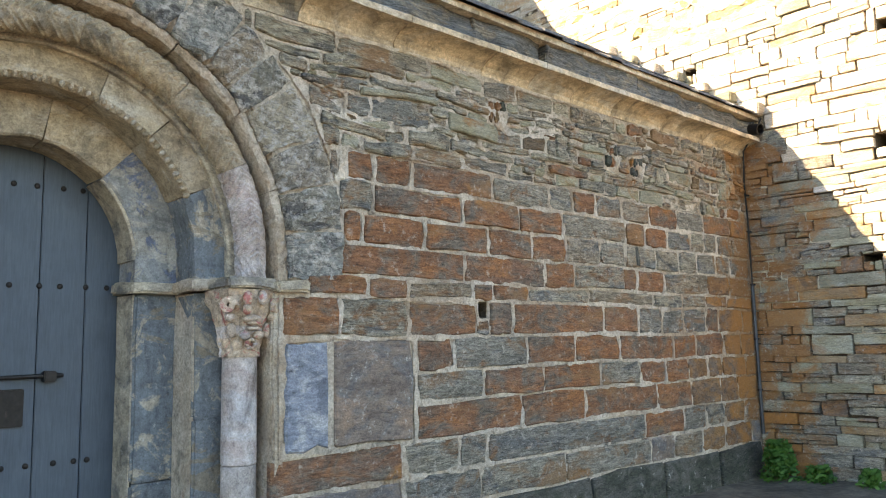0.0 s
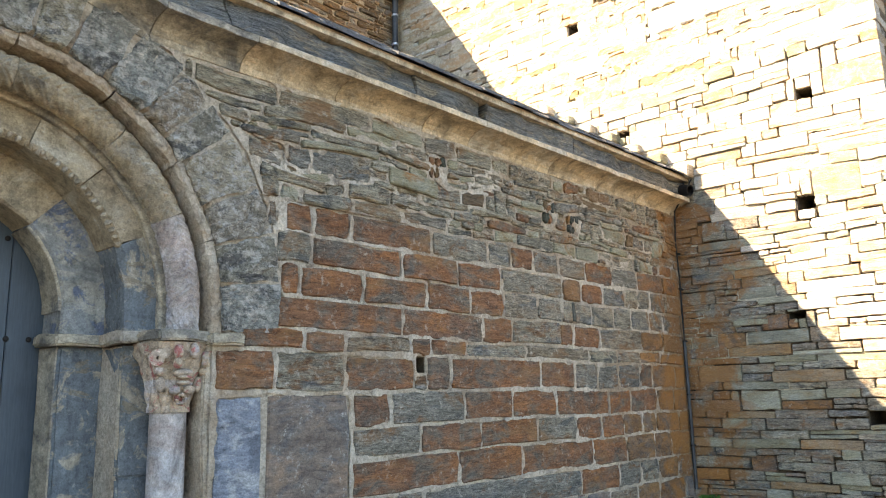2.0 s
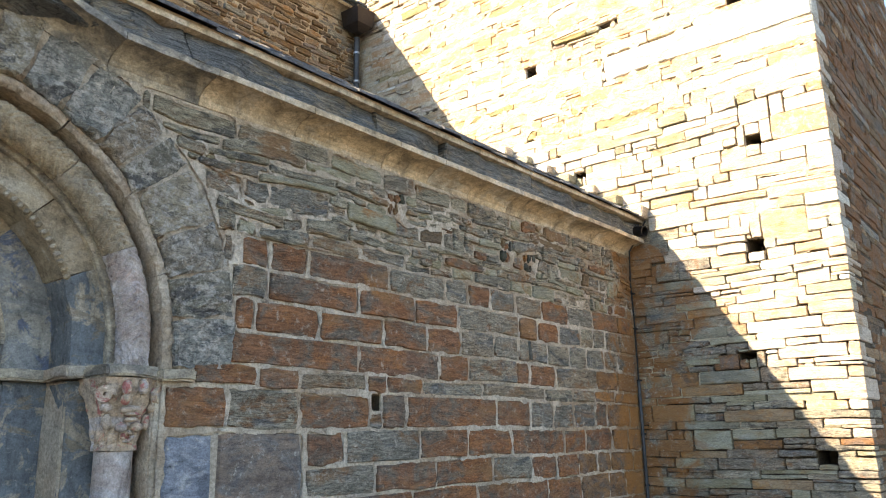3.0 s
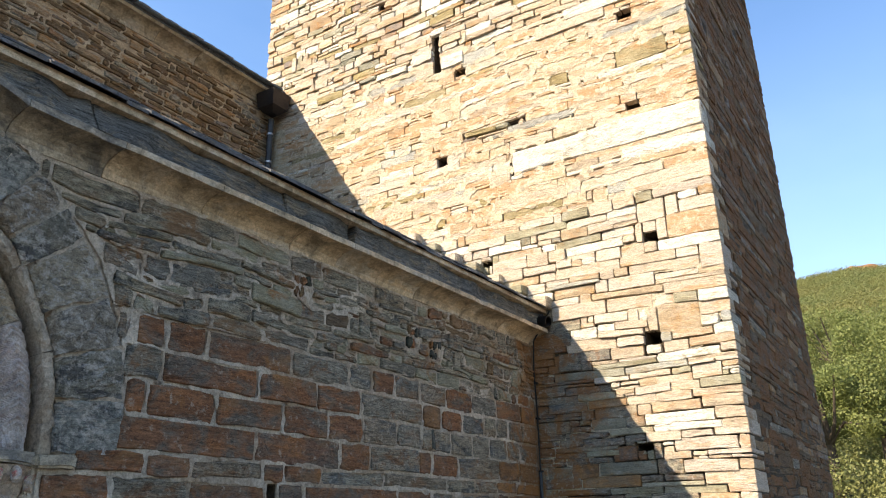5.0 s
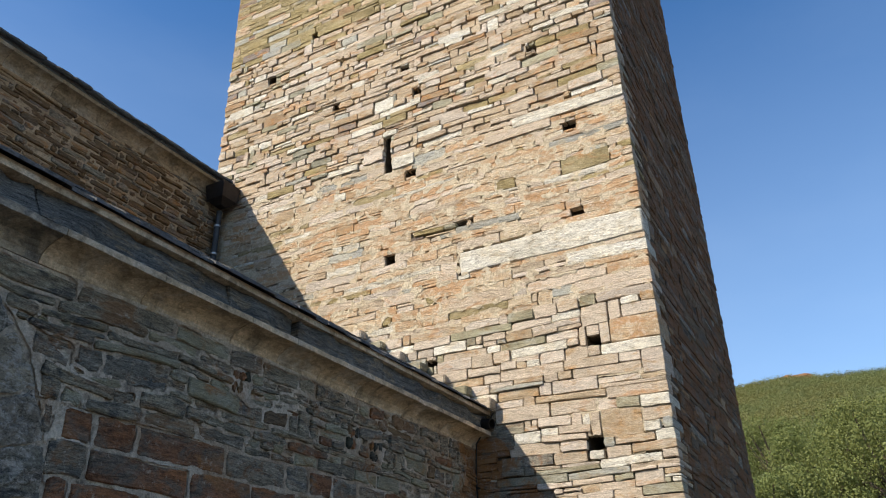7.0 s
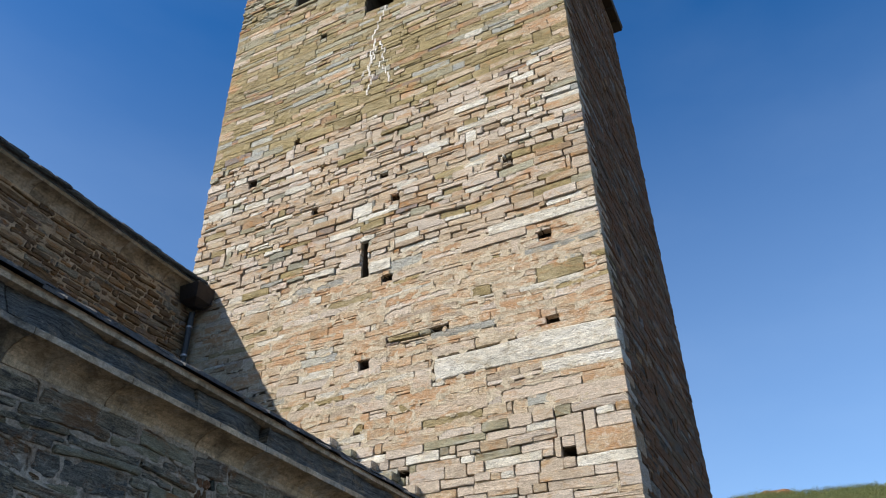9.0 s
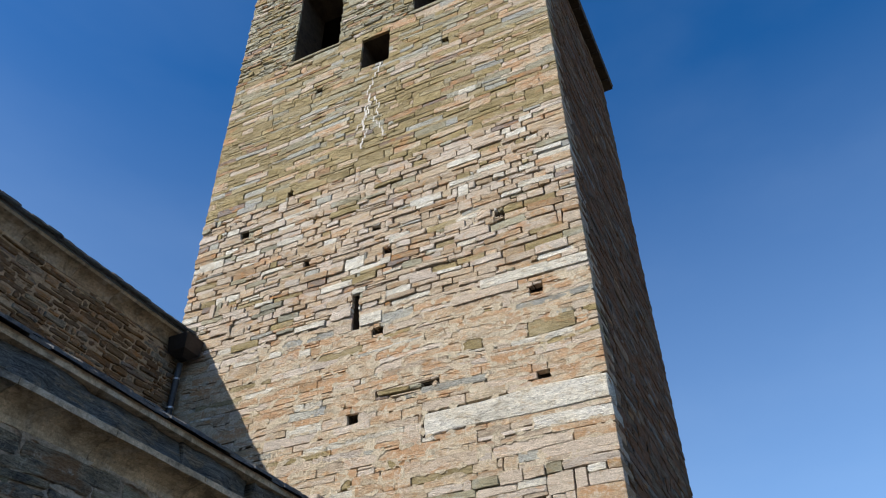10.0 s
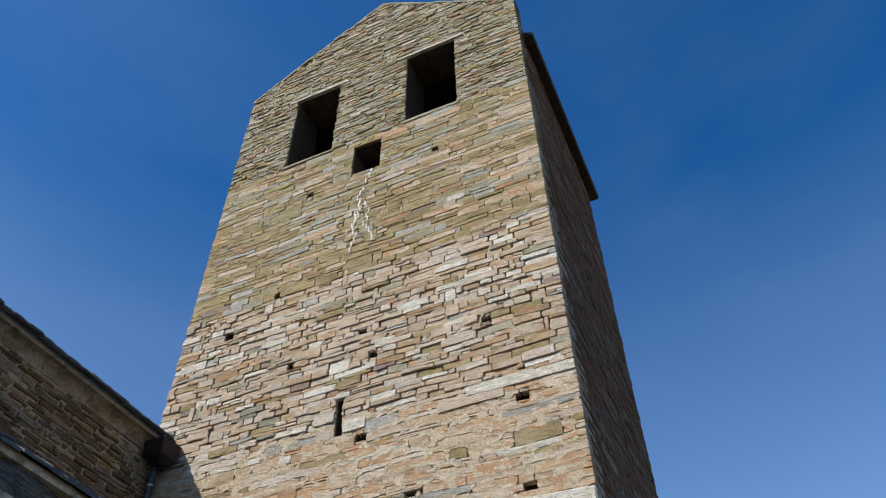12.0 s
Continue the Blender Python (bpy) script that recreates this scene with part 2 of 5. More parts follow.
RUST = (0.30, 0.115, 0.04)
M = {
    # aisle wall
    "red": stone_material("red_sandstone", [(0.318, 0.130, 0.054), (0.274, 0.130, 0.067), (0.296, 0.139, 0.073), (0.241, 0.130, 0.082)], (0.186, 0.153, 0.117), 0.53, 6, 5, 0.028, second=(0.302, 0.124, 0.048), lichen=(0.488, 0.406, 0.320), lichen_from=0.63, fissure=0.5, layers=1.25, wash=(0.273, 0.143, 0.065), wash_from=0.59, runoff=True),
    "grey": stone_material("grey_slate_stone", [(0.356, 0.322, 0.248), (0.431, 0.375, 0.276), (0.294, 0.278, 0.231), (0.390, 0.313, 0.220)], (0.323, 0.171, 0.086), 0.60, 7, 7, 0.045, second=(0.174, 0.175, 0.163), lichen=(0.624, 0.553, 0.456), lichen_from=0.62, edge=0.06, fissure=0.4, layers=1.25*1.5, wash=(0.323, 0.175, 0.082), wash_from=0.59, runoff=True),
    "green": stone_material("greenish_schist", [(0.402, 0.368, 0.268), (0.516, 0.454, 0.326), (0.356, 0.329, 0.254), (0.531, 0.428, 0.292)], (0.174, 0.169, 0.149), 0.57, 7, 9, 0.05, second=(0.371, 0.269, 0.174), lichen=(0.647, 0.582, 0.476), lichen_from=0.62, edge=0.06, fissure=0.35, layers=1.6, wash=(0.323, 0.174, 0.080), wash_from=0.59, runoff=True),
    "rust": stone_material("rust_stained_stone", [(0.306, 0.147, 0.055), (0.252, 0.129, 0.060), (0.324, 0.175, 0.075)], (0.180, 0.133, 0.100), 0.54, 6, 4, 0.022, runoff=True),
    "blue": stone_material("blue_slate_slab", [(0.24, 0.265, 0.30), (0.21, 0.235, 0.275)], (0.38, 0.385, 0.385), 0.56, 5, 2.5, 0.025, 30, second=(0.12, 0.135, 0.16), fissure=0.9, edge=0.045),
    "slab": stone_material("dark_split_slab", [(0.225, 0.17, 0.13), (0.205, 0.16, 0.128)], (0.17, 0.158, 0.148), 0.54, 5, 3, 0.025, 35, second=(0.26, 0.175, 0.12), lichen_from=0.63, fissure=0.9, edge=0.06),
    "damp": stone_material("damp_base_and_recess_dark_stone", [(0.085, 0.082, 0.065), (0.12, 0.115, 0.095)], (0.05, 0.055, 0.038), 0.5, 6, 4, 0.02),
    # tower
    "tan": stone_material("tan_schist", [(0.513, 0.400, 0.265), (0.602, 0.487, 0.340), (0.430, 0.318, 0.192), (0.572, 0.482, 0.368), (0.465, 0.372, 0.262)], (0.484, 0.287, 0.127), 0.60, second=(0.484, 0.410, 0.320), fissure=0.75, wash=(0.465, 0.254, 0.114), wash_from=0.62),
    "cream": stone_material("cream_schist", [(0.644, 0.545, 0.425), (0.555, 0.450, 0.325), (0.672, 0.590, 0.485), (0.534, 0.460, 0.375)], (0.524, 0.358, 0.199), 0.62, second=(0.515, 0.429, 0.334), fissure=0.75, wash=(0.474, 0.254, 0.113), wash_from=0.62),
    "orange": stone_material("orange_stained_schist", [(0.539, 0.413, 0.269), (0.568, 0.463, 0.315), (0.519, 0.383, 0.237), (0.558, 0.482, 0.346)], (0.52, 0.335, 0.185), 0.555, lichen=(0.607, 0.532, 0.421), lichen_from=0.58, second=(0.539, 0.452, 0.319), fissure=0.7, wash=(0.49, 0.275, 0.13), wash_from=0.54),
    "brown": stone_material("brown_schist", [(0.34, 0.225, 0.125), (0.40, 0.28, 0.165), (0.28, 0.205, 0.14), (0.27, 0.23, 0.20)], (0.42, 0.215, 0.08), 0.57, fissure=0.75, runoff=True),
    "olive": stone_material("olive_grey_schist", [(0.363, 0.287, 0.129), (0.416, 0.332, 0.162), (0.302, 0.236, 0.109), (0.398, 0.332, 0.189)], (0.255, 0.194, 0.086), 0.57, second=(0.371, 0.308, 0.182), fissure=0.75, wash=(0.412, 0.220, 0.092), wash_from=0.63),
    "ash": stone_material("ash_grey_schist", [(0.393, 0.365, 0.243), (0.324, 0.293, 0.190), (0.444, 0.413, 0.286), (0.281, 0.271, 0.202)], (0.316, 0.222, 0.110), 0.61, second=(0.359, 0.346, 0.274), fissure=0.7, runoff=True),
    "steel": stone_material("blue_grey_schist", [(0.428, 0.419, 0.352), (0.510, 0.495, 0.410), (0.336, 0.333, 0.289)], (0.459, 0.364, 0.226), 0.62, second=(0.306, 0.313, 0.289), fissure=0.7),
    "white": stone_material("white_quartzite", [(0.693, 0.657, 0.549), (0.634, 0.591, 0.480)], (0.535, 0.455, 0.323), 0.58, 5, 5, 0.025, second=(0.574, 0.556, 0.490)),
    "nave": stone_material("brown_rubble", [(0.196, 0.129, 0.069), (0.244, 0.163, 0.091), (0.171, 0.132, 0.091), (0.211, 0.124, 0.062)], (0.244, 0.132, 0.051), 0.58, runoff=True),
    # rust-brown schist, darkened further to stand in for the flank's shade
    "flank": stone_material("shade_darkened_flank_schist", [(0.172, 0.104, 0.053), (0.192, 0.130, 0.074), (0.164, 0.092, 0.042), (0.160, 0.124, 0.088)], (0.270, 0.120, 0.040), 0.53, second=(0.19, 0.155, 0.115), lichen_from=0.74, wash=(0.235, 0.105, 0.04), wash_from=0.50, runoff=True),
    # carved stone and fittings
    "lime": stone_material("tan_limestone", [(0.360, 0.279, 0.181), (0.393, 0.308, 0.201), (0.335, 0.263, 0.178), (0.377, 0.312, 0.220)], (0.234, 0.190, 0.131), 0.56, 5, 1.0, 0.014, second=(0.352, 0.312, 0.247), fissure=1.0, edge=0.06),
    # copy of the tan limestone, lightened to paint bounced light on the aisle cornice
    "cornice": stone_material("bounce_lightened_limestone", [(0.557, 0.421, 0.269), (0.608, 0.465, 0.298), (0.517, 0.397, 0.263), (0.582, 0.470, 0.327)], (0.315, 0.249, 0.169), 0.56, 5, 1.0, 0.014, second=(0.473, 0.409, 0.319), fissure=1.0, edge=0.06),
    "weathered": stone_material("weathered_limestone", [(0.414, 0.356, 0.270), (0.471, 0.402, 0.293)], (0.19, 0.175, 0.15), 0.52, 5, 1.5, 0.015, fissure=1.0),
    "marble": stone_material("pale_pinkish_marble", [(0.45, 0.385, 0.345), (0.43, 0.375, 0.335)], (0.38, 0.30, 0.265), 0.58, 5, 0.5, 0.006, second=(0.391, 0.372, 0.363), lichen_from=0.72, fissure=1.0),
    "painted": stone_material("carved_stone_with_red_paint_traces", [(0.45, 0.36, 0.285), (0.49, 0.37, 0.25)], (0.42, 0.15, 0.125), 0.575, 9, 1.0, 0.008, second=(0.40, 0.36, 0.34), fissure=1.0, edge=0.03, size=2.2),
    "jamb": stone_material("blue_grey_jamb_slate", [(0.122, 0.142, 0.152), (0.154, 0.171, 0.177), (0.097, 0.121, 0.139)], (0.34, 0.295, 0.225), 0.555, 4, 0.4, 0.018, second=(0.19, 0.155, 0.11), fissure=1.0, edge=0.03, size=1.2),
    "bluestain": stone_material("arch_slate_with_blue_limewash", [(0.305, 0.285, 0.238), (0.26, 0.25, 0.22)], (0.125, 0.15, 0.20), 0.545, 4, 0.7, 0.016, second=(0.20, 0.205, 0.195), fissure=1.0, edge=0.03, size=1.5),
    "voussoir": stone_material("grey_voussoir_with_limewash_remains", [(0.376, 0.332, 0.246), (0.444, 0.376, 0.269), (0.291, 0.291, 0.254), (0.428, 0.307, 0.193), (0.274, 0.256, 0.201)], (0.50, 0.455, 0.385), 0.55, 6, 2.5, 0.06, lichen=(0.58, 0.53, 0.46), lichen_from=0.575, second=(0.12, 0.115, 0.105), fissure=0.5, edge=0.022, size=2.8, layers=1.3),
    "mortar": mortar_material("lime_mortar", (0.60, 0.515, 0.405), (0.42, 0.352, 0.272), (0.34, 0.24, 0.155)),
    "pale_mortar": mortar_material("tower_lime_mortar", (0.559, 0.488, 0.358), (0.503, 0.412, 0.282)),
    # earth in the joints; the same dark tone paints shade inside holes
    "dark_joint_and_shade": mortar_material("earthy_joint_filling_and_recess_shade", (0.10, 0.075, 0.045), (0.05, 0.036, 0.025)),
    "nave_mortar": mortar_material("brown_mortar", (0.52, 0.405, 0.27), (0.38, 0.29, 0.19)),
    "new_mortar": mortar_material("fresh_white_pointing", (0.840, 0.805, 0.737), (0.696, 0.634, 0.546)),
    "slate": stone_material("roof_slate", [(0.10, 0.11, 0.12), (0.14, 0.145, 0.15), (0.09, 0.09, 0.095)], (0.15, 0.13, 0.10), 0.6, 6, 2, 0.01),
    "eavestone": stone_material("long_grey_eaves_slab", [(0.20, 0.215, 0.215), (0.26, 0.265, 0.25), (0.23, 0.22, 0.19)], (0.40, 0.34, 0.25), 0.57, 4, 12, 0.05, 4, second=(0.11, 0.12, 0.125), fissure=0.3, edge=0.05, layers=1.7),
    "iron": plain_material("black_iron", (0.025, 0.022, 0.02), 0.55, 0.6),
    "lead": plain_material("grey_pipe", (0.05, 0.055, 0.06), 0.5, 0.3),
    "zinc": plain_material("zinc_clamp", (0.45, 0.46, 0.47), 0.4, 0.7),
    "rusty": plain_material("dark_brown_sheet_metal", (0.03, 0.023, 0.02), 0.6, 0.3),
    "timber": plain_material("dark_old_timber", (0.06, 0.045, 0.03), 0.8),
    # timber coloured near-black in place of the shade inside the belfry
    "shade_black": plain_material("shade_black_belfry_timber", (0.016, 0.013, 0.010), 0.9),
    "gravel": plain_material("pale_trodden_gravel", (0.105, 0.086, 0.062), 0.95, 0.0, 0.3, 12),
    "soil": plain_material("dark_border_soil", (0.10, 0.085, 0.06), 0.95, 0.0, 0.5, 12),
}


def door_paint():
    n = Nodes("blue_grey_door_paint")
    g = n.noise(n.scaled(9, 9, 0.6), 12, 5, 0.65, 0.3)
    s = n.noise(n.co, 5, 4, 0.6)
    c = n.mix(n.ramp(s, [(0.3, 0.0), (0.7, 1.0)]), (0.048, 0.066, 0.083), (0.062, 0.083, 0.101))
    c = n.mix(1.0, c, n.ramp(g, [(0.25, 0.75), (0.75, 1.15)]), "MULTIPLY")
    return n.done(c, 0.5, g, 0.35, 0.004)


def leaf_material(name, tones):
    n = Nodes(name)
    g = n.t.nodes.new("ShaderNodeNewGeometry").outputs["Random Per Island"]
    c = n.ramp(g, [(i / (len(tones) - 1), t) for i, t in enumerate(tones)])
    big = n.noise(n.co, 0.035, 3, 0.6)
    c = n.mix(1.0, c, n.ramp(big, [(0.35, (1.08, 1.0, 0.85)), (0.65, (0.9, 1.03, 0.95))]), "MULTIPLY")
    m = n.done(c, 0.6)
    n.bsdf.inputs["Subsurface Weight"].default_value = 0.0
    tr = n.t.nodes.new("ShaderNodeBsdfTranslucent")
    n.link(c, tr.inputs[0])
    mx = n.t.nodes.new("ShaderNodeMixShader")
    mx.inputs[0].default_value = 0.3
    n.link(n.bsdf.outputs[0], mx.inputs[1])
    n.link(tr.outputs[0], mx.inputs[2])
    n.link(mx.outputs[0], n.t.nodes["Material Output"].inputs[0])
    return m


M["door"] = door_paint()
M["leaf"] = leaf_material("sunlit_leaves", [(0.115, 0.13, 0.038), (0.15, 0.165, 0.052), (0.20, 0.21, 0.07), (0.13, 0.145, 0.044)])
M["wood"] = leaf_material("hill_scrub_leaves", [(0.13, 0.145, 0.05), (0.16, 0.17, 0.062), (0.20, 0.20, 0.08), (0.18, 0.18, 0.07), (0.105, 0.125, 0.045)])
M["weed"] = leaf_material("weed_leaves", [(0.04, 0.12, 0.025), (0.07, 0.17, 0.035)])
M["scrub"] = plain_material("scrub_floor", (0.06, 0.065, 0.03), 0.95, 0.0, 0.5, 0.2)


# ---- building helpers
def mesh_of(name, verts, faces, mats, slots=None, smooth=False):
    me = bpy.data.meshes.new(name)
    me.from_pydata([tuple(v) for v in verts], [], faces)
    for m in mats:
        me.materials.append(M[m])
    if slots is not None:
        me.polygons.foreach_set("material_index", np.array(slots, dtype=np.int32))
    if smooth:
        me.polygons.foreach_set("use_smooth", np.ones(len(me.polygons), dtype=bool))
    me.update()
    return me


def piece(name, verts, faces, mat, parent=None, label="", smooth=False):
    """One mesh object under a thing (parent) or a thing of its own."""
    ob = new(name, mesh_of(name, verts, faces, [mat], smooth=smooth))
    if parent is not None:
        ob.parent = parent
    return tagged(ob, label)


def thing(name, label, category, at=(0, 0, 0), kind="", group=""):
    ob = new(name)
    ob.location = at
    return tagged(ob, label, category, group, kind)


def part(name, bm, mat, parent=None, label="", smooth=False):
    bmesh.ops.recalc_face_normals(bm, faces=bm.faces)
    me = bpy.data.meshes.new(name)
    bm.to_mesh(me)
    bm.free()
    me.materials.append(M[mat])
    if smooth:
        me.polygons.foreach_set("use_smooth", np.ones(len(me.polygons), dtype=bool))
    ob = new(name, me)
    if parent is not None:
        ob.parent = parent
        ob.matrix_parent_inverse = Matrix.Translation(-parent.location)
    return tagged(ob, label)


def block(x0, y0, z0, x1, y1, z1, bevel=0.0, rough=0.0, cuts=0, seed=0):
    """A box with bevelled, slightly uneven edges."""
    bm = bmesh.new()
    bmesh.ops.create_cube(bm, size=1)
    for v in bm.verts:
        v.co = Vector((x0 + (v.co.x + 0.5) * (x1 - x0), y0 + (v.co.y + 0.5) * (y1 - y0), z0 + (v.co.z + 0.5) * (z1 - z0)))
    if cuts:
        bmesh.ops.subdivide_edges(bm, edges=bm.edges, cuts=cuts, use_grid_fill=True)
    if bevel:
        bmesh.ops.bevel(bm, geom=[e for e in bm.edges if e.calc_face_angle(0) > 0.5], offset=bevel, segments=2, affect="EDGES")
    if rough:
        r = random.Random(seed)
        s = r.random() * 50
        for v in bm.verts:
            v.co += noise.noise_vector(v.co * 4 + Vector((s, 0, 0))) * rough
    return bm


def tube(points, radius, sides=10):
    bm = bmesh.new()
    pts = [Vector(p) for p in points]
    rings = []
    for i, p in enumerate(pts):
        d = (pts[min(i + 1, len(pts) - 1)] - pts[max(i - 1, 0)]).normalized()
        a = d.orthogonal().normalized()
        b = d.cross(a)
        rad = radius[i] if isinstance(radius, (list, tuple)) else radius
        rings.append([bm.verts.new(p + (a * math.cos(k * math.tau / sides) + b * math.sin(k * math.tau / sides)) * rad) for k in range(sides)])
    for q, r in zip(rings, rings[1:]):
        near = min(range(sides), key=lambda s: (r[s].co - q[0].co).length)
        for k in range(sides):
            bm.faces.new((q[k], q[(k + 1) % sides], r[(k + 1 + near) % sides], r[(k + near) % sides]))
    bm.faces.new(rings[0])
    bm.faces.new(rings[-1])
    return bm


# ---- masonry
class Face:
    """A wall plane: origin, the way along it, up, and outward."""

    def __init__(self, origin, along, outward):
        self.o, self.u, self.n = Vector(origin), Vector(along), Vector(outward)
        self.flip = self.u.cross(Vector((0, 0, 1))).dot(self.n) < 0

    def at(self, u, v, d):
        return self.o + self.u * u + self.n * d + Vector((0, 0, v))

    def build(self, verts, faces):
        return [self.at(*v) for v in verts], [f[::-1] for f in faces] if self.flip else faces


def stone(r, u0, u1, v0, v1, proud, back=0.05, wear=0.012, skew=0.0, slope=None):
    """A dressed or split stone: uneven outline, worn arris, slightly hollow or swollen face. In (along, up, out)."""
    w, h = u1 - u0, v1 - v0
    wear = min(wear, 0.22 * min(w, h))
    j = lambda k=1.0: r.uniform(-wear, wear) * k
    a = r.uniform(0.6, 1.6) * wear
    out = [(u0 + a * 0.4, v0 + a), (u0 + a, v0 + j(0.3)), (u0 + w * r.uniform(0.25, 0.45), v0 + j()), (u0 + w * r.uniform(0.55, 0.75), v0 + j()), (u1 - a, v0 + j(0.3)),
           (u1 - j(0.5), v0 + h * r.uniform(0.3, 0.7)), (u1 - a, v1 + j(0.3)), (u0 + w * r.uniform(0.55, 0.75), v1 + j()), (u0 + w * r.uniform(0.25, 0.45), v1 + j()), (u0 + a * 0.6, v1 - a * 0.6)]
    if skew:
        out = [(u, v + skew * (u - (u0 + u1) / 2)) for u, v in out]
    if slope:
        out = [(u, min(v, slope(u))) for u, v in out]
    n = len(out)
    cu, cv = sum(p[0] for p in out) / n, sum(p[1] for p in out) / n
    tu, tv = r.uniform(-1, 1) * 0.012, r.uniform(-1, 1) * 0.012
    c = wear * 0.6
    verts = []
    for u, v in out:
        verts.append((u, v, -back))
    for u, v in out:
        verts.append((u, v, proud - c * r.uniform(0.5, 1.5) + tu * (u - cu) / w + tv * (v - cv) / h))
    for u, v in out:
        verts.append((u + (cu - u) * min(0.5, c / (w * 0.5)), v + (cv - v) * min(0.5, c / (h * 0.5)), proud + tu * (u - cu) / w + tv * (v - cv) / h + j(0.35)))
    verts.append((cu + j(3), cv + j(), proud + j(0.6)))
    faces = []
    for i in range(n):
        k = (i + 1) % n
        faces.append((i, k, n + k, n + i))
        faces.append((n + i, n + k, 2 * n + k, 2 * n + i))
        faces.append((2 * n + i, 2 * n + k, 3 * n))
    return verts, faces


def undulate(u, v):
    """Courses that rise and dip a little along a wall."""
    return 0.05 * noise.noise(Vector((u * 0.55, v * 0.8, 2.0)))


class Masonry:
    """Lays stones on a face: the first ones as pieces of their own, the rest joined."""

    def __init__(self, face, parent, seed, limit, wave=None):
        self.wave, self.rects = wave, []
        self.face, self.parent, self.r, self.limit, self.count = face, parent, random.Random(seed), limit, 0
        self.v, self.f, self.s, self.mats = [], [], [], []

    def lay(self, u0, u1, v0, v1, mat, proud, back=0.05, wear=0.012, skew=0.0, slope=None, name="stone", label=""):
        if u1 - u0 < 0.03 or v1 - v0 < 0.022:
            return
        verts, faces = stone(self.r, u0, u1, v0, v1, proud, back, wear, skew, slope)
        if self.wave:
            verts = [(u, v + self.wave(u, v), d) for u, v, d in verts]
        self.rects.append((u0, u1, v0, v1))
        verts, faces = self.face.build(verts, faces)
        self.count += 1
        if self.count <= self.limit:
            piece(name, verts, faces, mat, self.parent, label)
            return
        if mat not in self.mats:
            self.mats.append(mat)
        k = len(self.v)
        self.v += verts
        self.f += [tuple(i + k for i in f) for f in faces]
        self.s += [self.mats.index(mat)] * len(faces)

    def rest(self, name="stonework"):
        if self.f:
            ob = new(name, mesh_of(name, self.v, self.f, self.mats, self.s))
            ob.parent = self.parent
            tagged(ob, kind="stuff")


def gaps(u0, u1, taken):
    """What is left of u0..u1 beside the taken stretches."""
    out, at = [], u0
    for a, b in sorted(taken):
        if a > at:
            out.append((at, min(a, u1)))
        at = max(at, b)
    if at < u1:
        out.append((at, u1))
    return [(a, b) for a, b in out if b - a > 0.04]


def split(r, a, b, least, most):
    """Random lengths from a to b."""
    cuts, at = [a], a
    while b - at > most:
        at += r.uniform(least, most)
        if b - at < least * 0.6:
            break
        cuts.append(at)
    return list(zip(cuts, cuts[1:] + [b]))


def without(rect, taken):
    """What is left of a rectangle beside the taken ones, cut straight."""
    a, b, c, d = rect
    for p, q, e, f in taken:
        if p < b - 0.01 and q > a + 0.01 and e < d - 0.01 and f > c + 0.01:
            out = []
            if p - a > 0.03:
                out += without((a, p, c, d), taken)
            if b - q > 0.03:
                out += without((q, b, c, d), taken)
            lo, hi = max(a, p), min(b, q)
            if e - c > 0.024:
                out += without((lo, hi, c, e), taken)
            if d - f > 0.024:
                out += without((lo, hi, f, d), taken)
            return out
    return [rect]


def rubble(r, u0, u1, v0, v1, sizes, taken=(), top=None):
    """Rubble brought to uneven courses: thickness drifts along a course, some stones are split, some reach through two courses,
    and upright joints keep clear of those below. sizes(u, v) gives least and most length, least and most height."""
    out, tall, below = [], list(taken), []
    levels = [v0]
    while levels[-1] < v1:
        lo, hi, least, most = sizes((u0 + u1) / 2, levels[-1])
        levels.append(levels[-1] + r.uniform(least, most))
    levels[-1] = v1
    seed = r.random() * 90

    def bed(k, u):
        if k == 0 or k == len(levels) - 1:
            return levels[k]
        h = min(levels[k + 1] - levels[k], levels[k] - levels[k - 1])
        return levels[k] + h * (0.38 * noise.noise(Vector((u * 0.8, k * 7.3, seed))) + 0.16 * noise.noise(Vector((u * 4.0, k * 3.1, seed))))

    for k in range(len(levels) - 1):
        x, joints = u0, []
        while x < u1 - 1e-6:
            lo, hi, least, most = sizes(x, levels[k])
            w = r.uniform(lo, hi) if r.random() < 0.85 else r.uniform(lo * 0.5, lo)
            if any(abs(x + w - q) < 0.05 for q in below):
                w += r.choice((-0.07, 0.08))
            w = max(0.09, w)
            if u1 - x - w < lo * 0.6:
                w = u1 - x
            m = x + w / 2
            a, b, c, d = x, x + w, bed(k, m), bed(k + 1, m)
            chance = r.random()
            rects = [(a, b, c, d)]
            if chance < 0.14 and d - c > least * 1.1:
                e = c + (d - c) * r.uniform(0.35, 0.65)
                f = a + w * r.uniform(0.35, 0.65)
                rects = [(a, b, c, e), (a, f, e, d), (f, b, e, d)] if r.random() < 0.5 else [(a, f, c, e), (f, b, c, e), (a, b, e, d)]
            elif chance < 0.165 and k < len(levels) - 2 and w < hi * 0.7:
                d = bed(k + 2, m)
                rects = [(a, b, c, d)]
            for q in rects:
                hit = [t for t in tall if t[0] < q[1] and t[1] > q[0] and t[2] < q[3] and t[3] > q[2]]
                for p in without(q, hit):
                    if top is None or top((p[0] + p[1]) / 2) > p[2] + 0.03:
                        out.append(p)
            if 0.14 <= chance < 0.165 and len(rects) == 1 and d > levels[min(k + 1, len(levels) - 1)] + 0.02:
                tall.append(rects[0])
            x += w
            joints.append(x)
        below = joints
    return out


